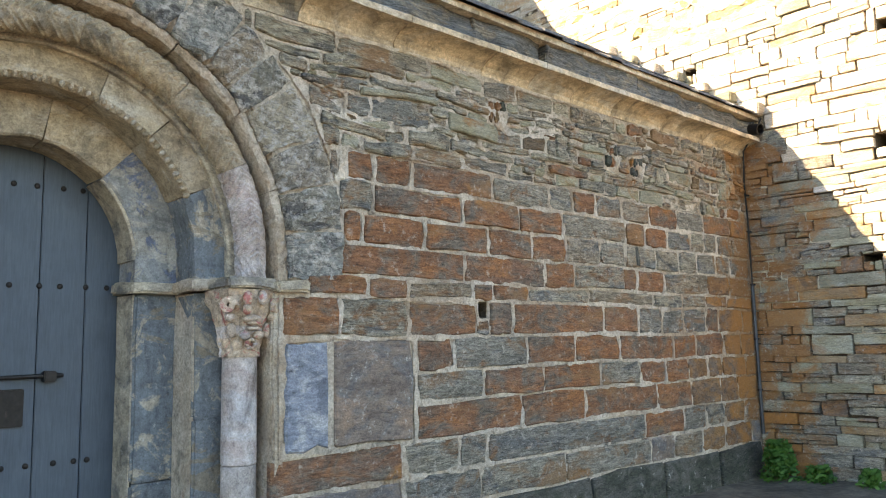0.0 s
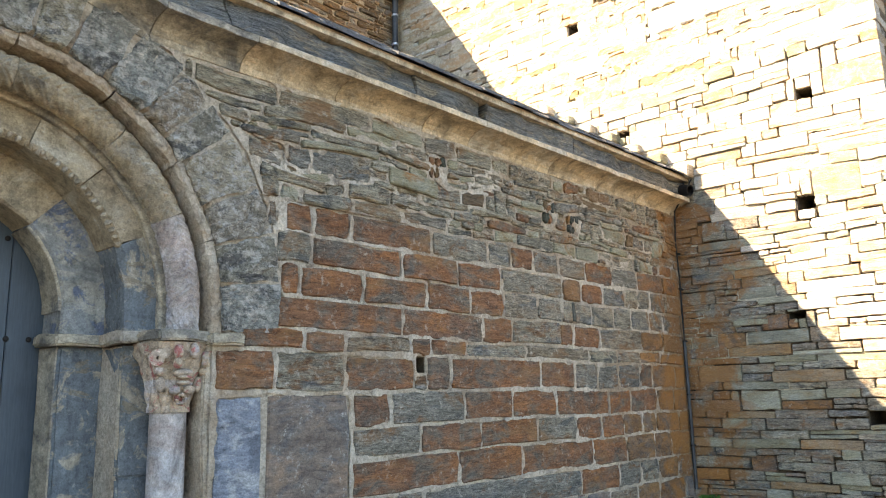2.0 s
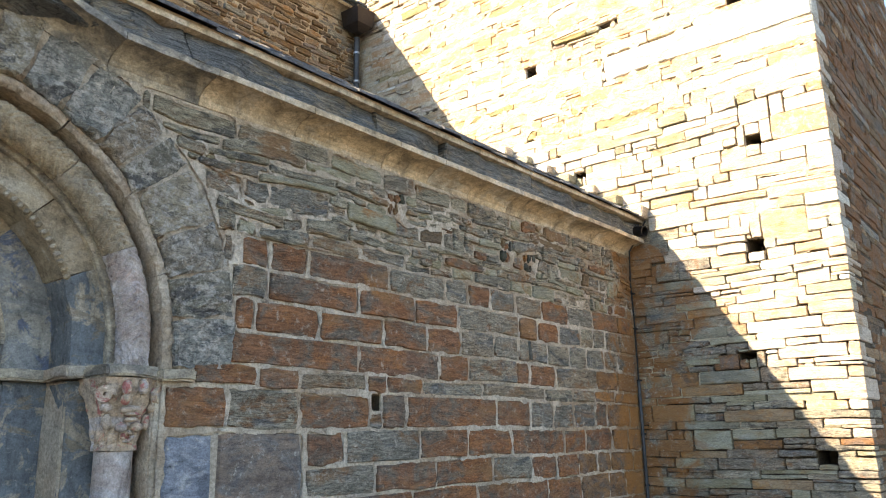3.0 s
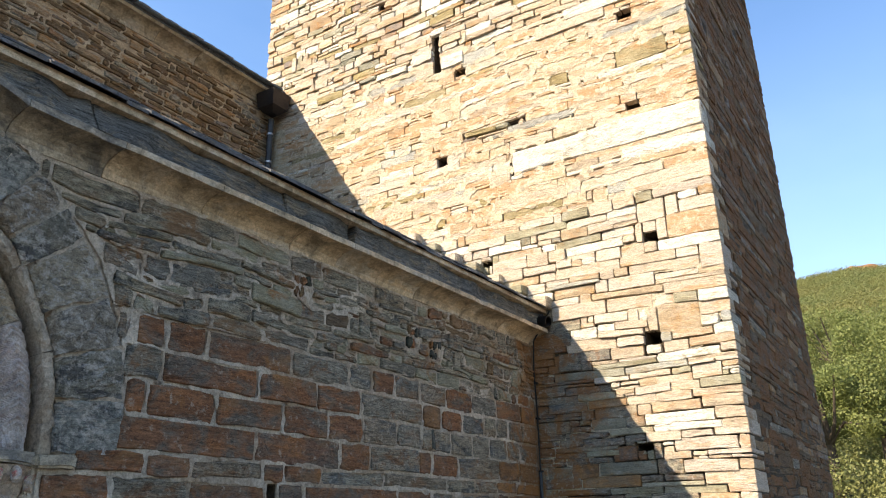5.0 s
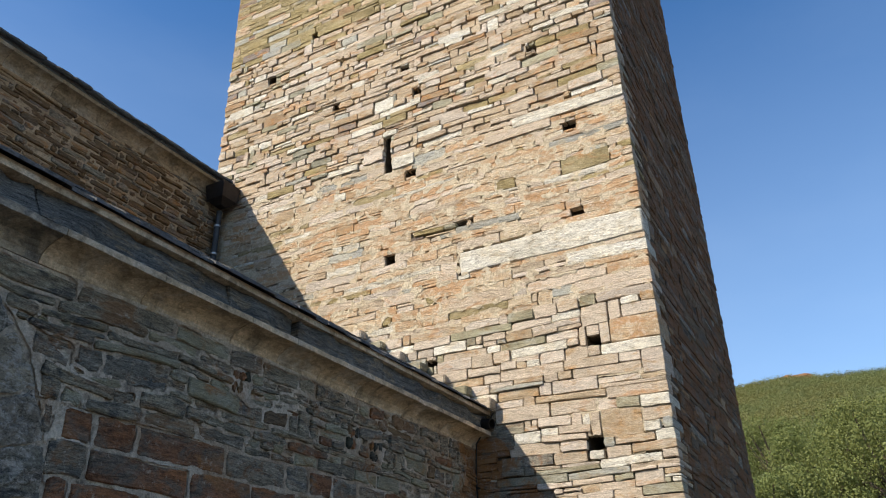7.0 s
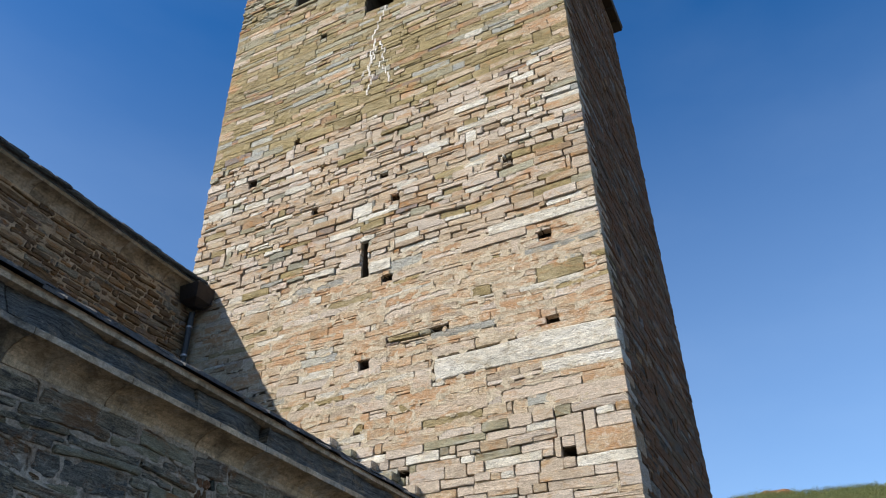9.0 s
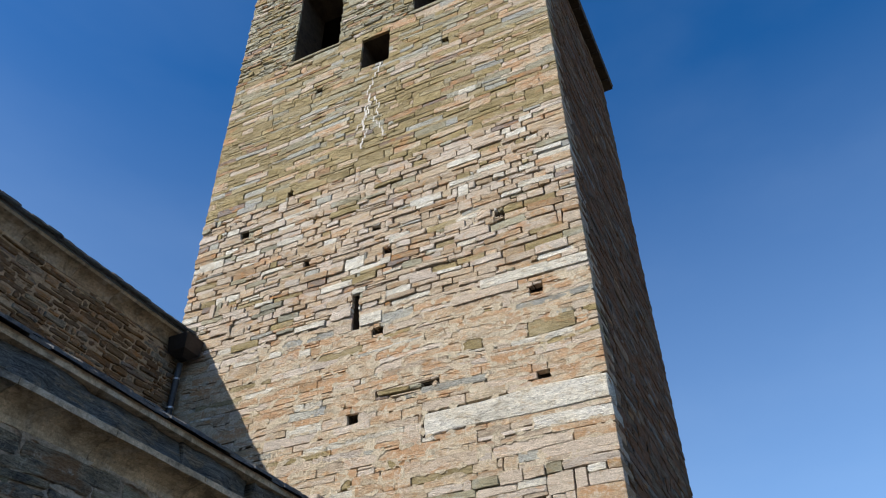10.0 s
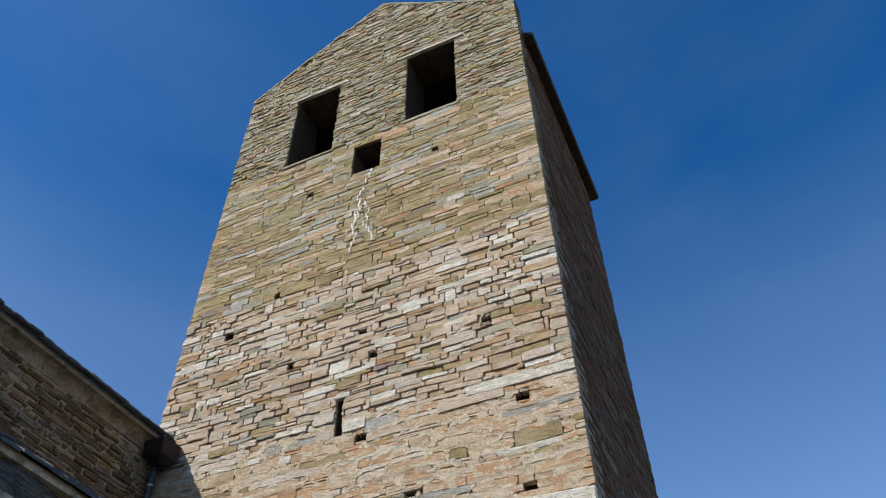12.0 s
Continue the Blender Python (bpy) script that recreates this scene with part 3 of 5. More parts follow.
def sheet(name, face, u0, u1, v0, v1, holes, depth, mat, parent, through_holes=(), slope=None):
    """The wall behind the stones, with pockets (closed) and openings (open behind)."""
    allh = list(holes) + list(through_holes)
    us = sorted({u0, u1, *[h[0] for h in allh], *[h[1] for h in allh], *np.linspace(u0, u1, 9).round(3).tolist()})
    vs = sorted({v0, v1, *[h[2] for h in allh], *[h[3] for h in allh]})
    verts, faces = [], []

    def quad(a, b, c, d):
        k = len(verts)
        verts.extend([a, b, c, d])
        faces.append((k, k + 1, k + 2, k + 3))

    for a, b in zip(us, us[1:]):
        for c, d in zip(vs, vs[1:]):
            m = ((a + b) / 2, (c + d) / 2)
            if any(h[0] < m[0] < h[1] and h[2] < m[1] < h[3] for h in allh):
                continue
            t0, t1 = (min(d, slope(a)), min(d, slope(b))) if slope else (d, d)
            if max(t0, t1) > c:
                quad((a, c, 0), (b, c, 0), (b, max(c, t1), 0), (a, max(c, t0), 0))
    for i, (a, b, c, d) in enumerate(allh):
        e = -depth[i] if isinstance(depth, (list, tuple)) else -depth
        quad((a, c, 0), (a, c, e), (b, c, e), (b, c, 0))
        quad((a, d, 0), (b, d, 0), (b, d, e), (a, d, e))
        quad((a, c, 0), (a, d, 0), (a, d, e), (a, c, e))
        quad((b, c, 0), (b, c, e), (b, d, e), (b, d, 0))
        if i < len(holes):
            quad((a, c, e), (b, c, e), (b, d, e), (a, d, e))
    verts, faces = face.build(verts, faces)
    return piece(name, verts, faces, mat, parent)


def pointing(name, face, rects, u0, u1, v0, v1, mat, parent, cell=0.022, spread=0.014, level=0.017, skip=None, seed=0.0, wave=None, patchy=0.0):
    """Lime pointing pressed into the joints and wiped ragged over the stones' edges."""
    nu, nv = int((u1 - u0) / cell), int((v1 - v0) / cell)
    inside = np.full((nu + 1, nv + 1), -0.02)
    cu, cv = u0 + np.arange(nu + 1) * cell, v0 + np.arange(nv + 1) * cell
    for a, b, c, d in rects:
        i0, i1 = max(0, int((a - u0) / cell)), min(nu + 1, int((b - u0) / cell) + 2)
        k0, k1 = max(0, int((c - v0) / cell)), min(nv + 1, int((d - v0) / cell) + 2)
        if i0 >= i1 or k0 >= k1:
            continue
        du = np.minimum(cu[i0:i1] - a, b - cu[i0:i1])[:, None]
        dv = np.minimum(cv[k0:k1] - c, d - cv[k0:k1])[None, :]
        inside[i0:i1, k0:k1] = np.maximum(inside[i0:i1, k0:k1], np.maximum(-0.02, np.minimum(du, dv)))
    field = np.full((nu + 1, nv + 1), -1.0)
    for i in range(nu + 1):
        for k in range(nv + 1):
            if inside[i, k] < 0.065 and not (skip and skip(cu[i], cv[k])):
                f = noise.fractal(Vector((cu[i] * 5.0, cv[k] * 7.0, seed)), 0.85, 2.2, 4)
                field[i, k] = spread * (0.25 + 1.9 * f) - inside[i, k]
                if patchy:
                    field[i, k] += patchy * (noise.noise(Vector((cu[i] * 0.7, cv[k] * 1.1, seed + 3))) - 0.25 + 0.5 * noise.noise(Vector((cu[i] * 2.3, cv[k] * 5.0, seed + 5))))
    verts, faces, at = [], [], {}

    def put(key, u, v):
        if key not in at:
            at[key] = len(verts)
            n1 = noise.noise(Vector((u * 14, v * 14, seed)))
            verts.append((u + n1 * 0.005, v + noise.noise(Vector((u * 16, v * 13, seed + 9))) * 0.005, level + 0.006 * n1))
        return at[key]

    for i in range(nu):
        for k in range(nv):
            ring = ((i, k), (i + 1, k), (i + 1, k + 1), (i, k + 1))
            f = [field[p] for p in ring]
            if max(f) <= 0:
                continue
            q = []
            for m in range(4):
                p, o = ring[m], ring[(m + 1) % 4]
                if f[m] > 0:
                    q.append(put(p, cu[p[0]], cv[p[1]]))
                if (f[m] > 0) != (f[(m + 1) % 4] > 0):
                    t = f[m] / (f[m] - f[(m + 1) % 4])
                    q.append(put((min(p, o), max(p, o)), cu[p[0]] + (cu[o[0]] - cu[p[0]]) * t, cv[p[1]] + (cv[o[1]] - cv[p[1]]) * t))
            if len(q) > 2:
                faces.append(tuple(q))
    if wave:
        verts = [(u, v + wave(u, v), d) for u, v, d in verts]
    verts, faces = face.build(verts, faces)
    return tagged(piece(name, verts, faces, mat, parent, smooth=True), kind="stuff")


# ---- ground
def ground():
    bm = bmesh.new()
    bmesh.ops.create_grid(bm, x_segments=60, y_segments=60, size=1)
    for v in bm.verts:
        x, y = v.co.x, v.co.y
        v.co = Vector((math.copysign(abs(x) ** 4, x) * 2500 + x * 20, math.copysign(abs(y) ** 4, y) * 2500 + y * 20, 0))
        v.co.z = noise.noise(v.co * 0.7) * 0.02
    tagged(part("ground", bm, "gravel"), "pale trodden gravel of the churchyard", "ground", kind="structure")


ground()
border = block(2.0, 2.2, -0.1, 9.6, 4.6, 0.035, 0.02, 0.03, 12, 4)
tagged(part("border", border, "soil"), "dark damp soil strip at the foot of the walls", "ground", kind="structure")

XC, ZC = 1.215, 2.2          # centre of the portal's arches
WY = 4.45                    # face of the aisle wall
TX, TY0, TY1, TX1 = 9.184, 1.89, 9.74, 15.13   # tower
EAVE = 4.32


def roof_z(y):
    """The lean-to roof over the aisle."""
    return EAVE + (y - 4.1) * 0.65


# ---- aisle wall
wall = thing("wall_south", "aisle wall of red and grey stones in wide lime mortar", "wall", kind="structure")


def aisle_backing():
    """Mortared core of the wall, open at the portal."""
    y0, y1 = WY, WY + 0.75
    verts, faces = [], []

    def slab(x0, x1, a0, a1, z1):
        k = len(verts)
        verts.extend([(x0, y0, a0), (x1, y0, a1), (x1, y0, z1), (x0, y0, z1), (x0, y1, a0), (x1, y1, a1), (x1, y1, z1), (x0, y1, z1)])
        faces.extend([(k, k + 1, k + 2, k + 3), (k + 5, k + 4, k + 7, k + 6), (k + 3, k + 2, k + 6, k + 7), (k + 4, k + 5, k + 1, k), (k + 4, k, k + 3, k + 7), (k + 1, k + 5, k + 6, k + 2)])

    rr = 1.55
    xs = [XC + rr * math.cos(math.pi * (1 - i / 36)) for i in range(37)]
    for a, b in zip(xs, xs[1:]):
        h = lambda x: ZC + math.sqrt(max(0, rr * rr - (x - XC) ** 2))
        slab(a, b, h(a), h(b), 4.25)
    slab(XC + 1.385, XC + rr, 0, 0, 2.0)
    # pocket left open in the wall to the right of the portal
    hx0, hx1, hz0, hz1 = 4.44, 4.56, 1.82, 1.955
    slab(XC + rr, hx0, 0, 0, 4.25)
    slab(hx1, TX + 0.1, 0, 0, 4.25)
    slab(hx0, hx1, 0, 0, hz0)
    slab(hx0, hx1, hz1, hz1, 4.25)
    slab(-6.0, XC - rr, 0, 0, 4.25)
    piece("core", verts, faces, "mortar", wall)


aisle_backing()
south = Face((0, WY, 0), (1, 0, 0), (0, -1, 0))


def heave(u, v):
    """The rubble under the cornice lies unevenly; the squared courses below it are straight."""
    return 0.06 * noise.noise(Vector((u * 1.6, v * 2.2, 4.0))) * min(1.0, max(0.0, (v - 3.0) / 0.25)) * min(1.0, max(0.0, (3.95 - v) / 0.2)) + 0.018 * noise.noise(Vector((u * 0.9, v * 1.1, 7.0)))


aw = Masonry(south, wall, 11, 440, heave)
AR = random.Random(5)


def aisle_row(z0, z1, cuts, tones, to=9.12, wear=0.014, gap=0.011, least=0.28, most=0.62, until=None):
    """One course: known joints first, then on to the tower."""
    spans = list(zip(cuts, cuts[1:]))
    if cuts[-1] < to - 0.1:
        spans += split(AR, cuts[-1], to, least, most)
    for a, b in spans:
        if a < 4.56 and b > 4.44 and 1.6 < z0 < 1.9:
            a, b = (a, 4.44) if 4.44 - a > b - 4.56 else (4.56, b)
        m = AR.choices(*zip(*tones((a + b) / 2)))[0]
        if (z0 == 2.57 and a == 6.55) or (a > 7.5 and z0 < 2.2 and AR.random() < 0.45):
            m = "rust"
        g = gap * AR.uniform(0.7, 1.5)
        aw.lay(a + g, b - g, z0 + g, z1 - g, m, AR.uniform(0.012, 0.03), wear=wear * AR.uniform(0.7, 1.4), skew=AR.uniform(-0.012, 0.012))


def mid_tones(x):
    if x < 5.4:
        return [("red", 8), ("grey", 2.2)]
    if x < 7.2:
        return [("red", 4), ("grey", 6)]
    return [("red", 3.5), ("grey", 4), ("green", 3)]


def low_tones(x):
    return [("red", 6), ("grey", 4)] if x < 7.6 else [("red", 5), ("grey", 3), ("green", 2)]


aisle_row(2.80, 3.03, [3.16, 3.41, 3.77, 4.65, 5.39, 5.72, 6.07, 6.50], mid_tones)
aisle_row(2.57, 2.80, [3.09, 3.40, 4.30, 4.97, 5.57, 6.55, 6.90], mid_tones)
aisle_row(2.335, 2.57, [3.12, 3.30, 3.89, 4.58, 5.12, 5.60, 6.11, 6.53], mid_tones)
aisle_row(2.105, 2.335, [3.10, 4.30, 5.29, 5.70, 6.48, 6.71, 7.21, 8.09], mid_tones)
aisle_row(1.96, 2.105, [2.83, 3.34, 3.71, 4.39, 4.62, 5.05, 5.91, 6.99, 7.54], mid_tones)
aisle_row(1.685, 1.96, [2.64, 3.10, 3.71, 4.50, 4.85, 6.13, 6.70, 7.13, 7.55], low_tones)
aisle_row(1.425, 1.685, [3.78, 4.17, 5.02, 5.67, 6.36, 7.32, 7.77], low_tones)
aisle_row(1.195, 1.425, [3.78, 4.49, 5.22, 6.04, 6.69, 7.15, 7.58], low_tones)
aisle_row(0.92, 1.195, [3.77, 4.93, 5.78, 6.97, 7.62], low_tones)
aisle_row(0.67, 0.92, [2.56, 3.64, 4.20, 4.51, 6.72, 7.44], lambda x: [("red", 2), ("grey", 6)])
aisle_row(0.42, 0.67, [2.56, 3.64, 4.43, 5.47, 6.8], lambda x: [("grey", 5), ("slab", 3), ("red", 1)])
for a, b in zip([2.56, 3.5, 4.6, 5.8, 7.0, 8.1], [3.5, 4.6, 5.8, 7.0, 8.1, 9.12]):
    aw.lay(a + 0.01, b - 0.01, -0.05, 0.41, "damp", 0.045, wear=0.02)
# dark stone laid on the face to imitate a narrow upright recess in shade
aw.lay(6.69, 6.76, 2.36, 2.55, "damp", 0.034, wear=0.012, name="upright_slate", label="narrow dark stone standing in for the shade of an upright recess")
aw.lay(4.43, 4.57, 1.695, 1.81, "grey", 0.02, wear=0.014)
# two large upright slabs beside the column
aw.lay(2.66, 3.02, 0.95, 1.66, "blue", 0.02, wear=0.025, name="upright_slab", label="upright blue-grey slate slab with pale veins")
aw.lay(3.04, 3.75, 0.94, 1.665, "slab", 0.02, wear=0.02, name="upright_slab", label="large upright brown-grey split slab")


def extrados(z):
    """Where the voussoir ring ends at a height."""
    return XC + math.sqrt(max(0.0, 1.93 ** 2 - (z - ZC) ** 2)) if z < ZC + 1.93 else XC


# rubble of flat split stones under the cornice
def aisle_sizes(u, v):
    if u < 4.7 and v > 3.3:
        return 0.35, 0.95, 0.07, 0.14
    return (0.16, 0.62, 0.06, 0.14) if u < 7.6 else (0.14, 0.42, 0.06, 0.14)


clusters = ((4.66, 3.60), (6.30, 3.46), (6.72, 3.40))
filled = [(cx - 0.03, cx + 0.19, cz - 0.12, cz + 0.11) for cx, cz in clusters]
for a, b, c, d in rubble(AR, 1.3, 9.12, 3.03, 3.86, aisle_sizes, filled):
    a = max(a, extrados((c + d) / 2) + 0.03)
    if b - a < 0.07:
        continue
    x = (a + b) / 2
    tone = AR.choices(["green", "grey", "red", "nave", "ash"], [6, 5, 0.7 if x < 6 else 1.1, 0.7 if x > 5 else 0.3, 2])[0]
    t, g = AR.uniform(0.002, 0.012), AR.uniform(0.002, 0.009)
    aw.lay(a + t, b - t, c + g, d - g, tone, AR.uniform(0.004, 0.045), wear=AR.uniform(0.012, 0.024), skew=AR.uniform(-0.04, 0.04))
# dark infill of two blocked put-log holes
for cx, cz in clusters:
    for i in range(5):
        px, pz = cx - 0.02 + (i % 3) * 0.07 + AR.uniform(-0.004, 0.004), cz - (i // 3) * 0.11
        aw.lay(px + AR.uniform(-0.008, 0), px + AR.uniform(0.055, 0.068), pz + AR.uniform(0, 0.025), pz + AR.uniform(0.075, 0.105), AR.choice(("damp", "nave", "damp", "red")), AR.uniform(0.015, 0.04), wear=0.02, skew=AR.uniform(-0.2, 0.2))
# stones between the voussoirs and the first full courses
for z0, z1 in ((2.06, 2.33), (2.34, 2.56), (2.58, 2.79), (2.81, 3.02)):
    e = extrados((z0 + z1) / 2)
    if 3.1 - e > 0.06:
        aw.lay(e + 0.015, 3.1, z0 + 0.01, z1 - 0.01, "grey", 0.01, wear=0.02)
aw.rest()
pointing("pointing", south, aw.rects, 2.62, 9.14, 0.4, 3.03, "mortar", wall, 0.02, 0.015, 0.017, lambda u, v: (4.44 < u < 4.56 and 1.82 < v < 1.955) or (2.97 < u < 3.09 and 0.96 < v < 1.65) or math.hypot(u - XC, max(0.0, v - ZC)) < 1.93 and v > 2.05, wave=heave, patchy=0.008)
pointing("pointing", south, aw.rects, 2.0, 9.14, 3.03, 3.87, "mortar", wall, 0.02, 0.023, 0.019, lambda u, v: math.hypot(u - XC, max(0.0, v - ZC)) < 1.93, 2.0, heave, 0.03)
# thin dark plates added inside the pocket to stand in for its shade
part("pocket_shade_plate", block(4.435, WY + 0.012, 1.82, 4.447, WY + 0.3, 1.955), "dark_joint_and_shade", wall)
part("pocket_shade_plate", block(4.553, WY + 0.012, 1.82, 4.565, WY + 0.3, 1.955), "dark_joint_and_shade", wall)
part("pocket_shade_plate", block(4.447, WY + 0.012, 1.945, 4.553, WY + 0.3, 1.957), "dark_joint_and_shade", wall)
part("pocket_shade_plate", block(4.447, WY + 0.012, 1.818, 4.553, WY + 0.3, 1.83), "dark_joint_and_shade", wall)
part("pocket_back", block(4.40, WY + 0.3, 1.8, 4.6, WY + 0.4, 2.06), "dark_joint_and_shade", wall)


# ---- cornice, eaves slabs and slates of the aisle
def cornice_z(x):
    return max(0.0, 2.1 - x) * 0.33 if x > XC else max(0.0, (x + 1.2) * 0.33) if x > -1.2 else 0.0


def moulding(name, profile, x0, x1, mat, parent, lift=None, seed=0, wear=0.006):
    """A straight moulded block: a profile of (y, z) run along x."""
    r = random.Random(seed)
    n = max(2, int((x1 - x0) / 0.12))
    verts, faces = [], []
    for i in range(n + 1):
        x = x0 + (x1 - x0) * i / n
        up = lift(x) if lift else 0
        chip = -r.uniform(0, wear * 3) if r.random() < 0.12 else 0
        for y, zz in profile:
            verts.append((x, y + r.uniform(-wear, wear) * 0.5 - chip * (y < 4.3), zz + up + r.uniform(-wear, wear) * 0.5))
    m = len(profile)
    for i in range(n):
        for k in range(m):
            a, b = i * m + k, i * m + (k + 1) % m
            faces.append((a, b, b + m, a + m))
    faces.append(tuple(range(m))[::-1])
    faces.append(tuple(n * m + k for k in range(m)))
    return piece(name, verts, faces, mat, parent)


def cavetto(y_wall, y_out, z_low, z_top, fillet):
    pts = [(y_wall + 0.3, z_low), (y_wall - 0.012, z_low), (y_wall - 0.015, z_low + 0.015)]
    d, h = y_wall - y_out - 0.02, z_top - fillet - z_low - 0.015
    for k in range(1, 7):
        a = math.pi / 2 * k / 6
        pts.append((y_wall - 0.015 - d * (1 - math.cos(a)), z_low + 0.015 + h * math.sin(a)))
    pts += [(y_out, z_top - fillet), (y_out, z_top - 0.01), (y_out + 0.012, z_top), (y_wall + 0.3, z_top)]
    return pts[::-1]


corn = thing("cornice", "weathered tan limestone cavetto cornice under the aisle eaves", "cornice", kind="structure")
prof = cavetto(WY, 4.2, 3.86, 4.055, 0.055)
i = 0
cuts = [-3.0, -1.2, -0.4, 0.5, 1.2, 2.1, 2.76, 3.6, 4.55, 5.15, 5.75, 6.4, 7.3, 8.2, 9.17]
for a, b in zip(cuts, cuts[1:]):
    mat = "weathered" if 0.5 <= a < 2.7 else "cornice"
    moulding("cornice_block", prof, a + 0.003, b - 0.003, mat, corn, cornice_z, seed=i)
    i += 1

eav = thing("eaves_course", "long grey slate slabs bedded in mortar above the cornice", "eaves", kind="structure")
cuts = [-3.0, -1.0, 0.6, 1.9, 2.55, 4.3, 5.2, 6.6, 7.9, 9.17]
for i, (a, b) in enumerate(zip(cuts, cuts[1:])):
    part("slab", block(a + 0.004, 4.255 + 0.01 * (i % 3), 4.05, b - 0.004, 4.8, 4.27, 0.01, 0.06, 14, i), "eavestone", eav)
part("bedding", block(-3, 4.215, 4.297, 9.16, 4.26, 4.318, 0.0, 0.004, 5, 8), "cornice", eav)
piece("fillet", [(x, y, z) for x in (-3.0, 9.16) for y, z in ((4.225, 4.298), (4.225, 4.304), (4.75, 4.640), (4.75, 4.298))], [(0, 3, 2, 1), (4, 5, 6, 7), (0, 1, 5, 4), (1, 2, 6, 5), (2, 3, 7, 6), (3, 0, 4, 7)], "cornice", eav)
part("bedding", block(-3, 4.205, 4.262, 9.17, 4.8, 4.30, 0.0, 0.012, 8, 3), "cornice", eav)

roof = thing("aisle_roof", "lean-to aisle roof of dark overlapping slates", "roof", kind="structure")


def slate(r, x, y, z, w, l, th, slope):
    """A rough-cut roofing slate lying on the slope, in world places."""
    pts = [(x + r.uniform(0, 0.006), r.uniform(-0.004, 0.008)), (x + w * r.uniform(0.3, 0.7), -r.uniform(-0.01, 0.04)), (x + w - r.uniform(0, 0.006), r.uniform(-0.004, 0.008)), (x + w, l), (x, l)]
    verts, tilt = [], r.uniform(-0.006, 0.006)
    for d in (0, th):
        for a, b in pts:
            verts.append((a, y + b, z + b * slope + d + tilt * (a - x) / w))
    faces = [(4, 3, 2, 1, 0), (5, 6, 7, 8, 9)] + [(k, (k + 1) % 5, 5 + (k + 1) % 5, 5 + k) for k in range(5)]
    return verts, faces


rr = random.Random(21)
x = -3.0
while x < 9.1:
    w = min(rr.uniform(0.12, 0.34), 9.15 - x)
    piece("slate", *slate(rr, x, 4.175 + rr.uniform(-0.025, 0.015), 4.306 + rr.uniform(0, 0.008), w + 0.004, 0.5, rr.uniform(0.016, 0.030), 0.58), "slate", roof)
    x += w
vs, fs = [], []
for row in range(1, 25):
    y = 4.165 + row * 0.22
    x = -3.0 - rr.uniform(0, 0.2)
    while x < 9.1:
        w = min(rr.uniform(0.2, 0.4), 9.15 - x)
        v, f = slate(rr, x, y + rr.uniform(-0.02, 0.02), 4.326 + (y - 4.165) * 0.65, w - 0.006, 0.42, 0.014, 0.60)
        k = len(vs)
        vs += v
        fs += [tuple(q + k for q in p) for p in f]
        x += w
tagged(piece("slates", vs, fs, "slate", roof), kind="stuff")
part("boarding", block(-3, 0, 0, 9.17, 5.45, 0.03), "timber", roof).matrix_basis = Matrix.Translation((0, 4.4, roof_z(4.4) - 0.13)) @ Matrix.Rotation(math.atan(0.65), 4, "X") @ Matrix.Diagonal((1, 1.19, 1, 1))

# ---- nave wall above the aisle
NY = 9.55
nave = thing("wall_nave", "upper nave wall of thin brown rubble stones", "wall", kind="structure")
part("core", block(-6, NY, 0, TX + 0.2, NY + 0.7, 9.1), "nave_mortar", nave)
nf = Face((0, NY, 0), (1, 0, 0), (0, -1, 0))
nm = Masonry(nf, nave, 31, 300, undulate)
NR = random.Random(31)
for a, b, c, d in sorted(rubble(NR, 1.0, 9.15, 7.5, 9.05, lambda u, v: (0.16, 0.6, 0.06, 0.125)), key=lambda q: -q[0]):
    t, g = NR.uniform(0.003, 0.012), NR.uniform(0.003, 0.012)
    nm.lay(a + t, b - t, c + g, d - g, NR.choices(["nave", "brown", "grey", "green"], [7, 3, 1.2, 0.7])[0], NR.uniform(0.0, 0.05), wear=0.02, skew=NR.uniform(-0.03, 0.03))
nm.rest()
pointing("pointing", nf, nm.rects, 3.0, 9.14, 7.7, 9.05, "nave_mortar", nave, 0.022, 0.013, 0.016, None, 3.0, undulate, 0.014)
ncorn = thing("nave_cornice", "tan stone cornice under the nave eaves", "cornice", kind="structure")
nprof = cavetto(NY, 9.32, 9.05, 9.30, 0.07)
cuts = [-3, -1.9, -0.9, 0.1, 1.0, 1.9, 2.9, 3.7, 4.7, 5.5, 6.5, 7.3, 8.3, 9.17]
for i, (a, b) in enumerate(zip(cuts, cuts[1:])):
    moulding("cornice_block", nprof, a + 0.004, b - 0.004, "lime", ncorn, None, 40 + i)
nroof = thing("nave_roof", "dark slate roof of the nave", "roof", kind="structure")
x = -3.0
while x < 9.1:
    w = min(rr.uniform(0.18, 0.4), 9.15 - x)
    piece("slate", *slate(rr, x, 9.2 + rr.uniform(-0.02, 0.012), 9.305 + rr.uniform(0, 0.02), w - 0.004, 0.6, rr.uniform(0.02, 0.04), 0.5), "slate", nroof)
    x += w
part("slope", block(-3, 9.4, 9.30, 9.17, 15, 9.34), "slate", nroof).matrix_basis = Matrix.Translation((0, 9.4, 9.41)) @ Matrix.Rotation(math.atan(0.5), 4, "X") @ Matrix.Translation((0, -9.4, -9.32))

# ---- tower
tower = thing("tower", "tall gabled bell tower of split schist with put-log holes", "tower", kind="structure")
front = Face((TX, 0, 0), (0, 1, 0), (-1, 0, 0))
side = Face((0, TY0, 0), (1, 0, 0), (0, -1, 0))
TR = random.Random(77)
APEX, SH0, SH1 = 23.35, 20.35, 20.65


def gable(y):
    m = 5.78
    return APEX - (m - y) / (m - TY0) * (APEX - SH0) if y < m else APEX - (y - m) / (TY1 - m) * (APEX - SH1)


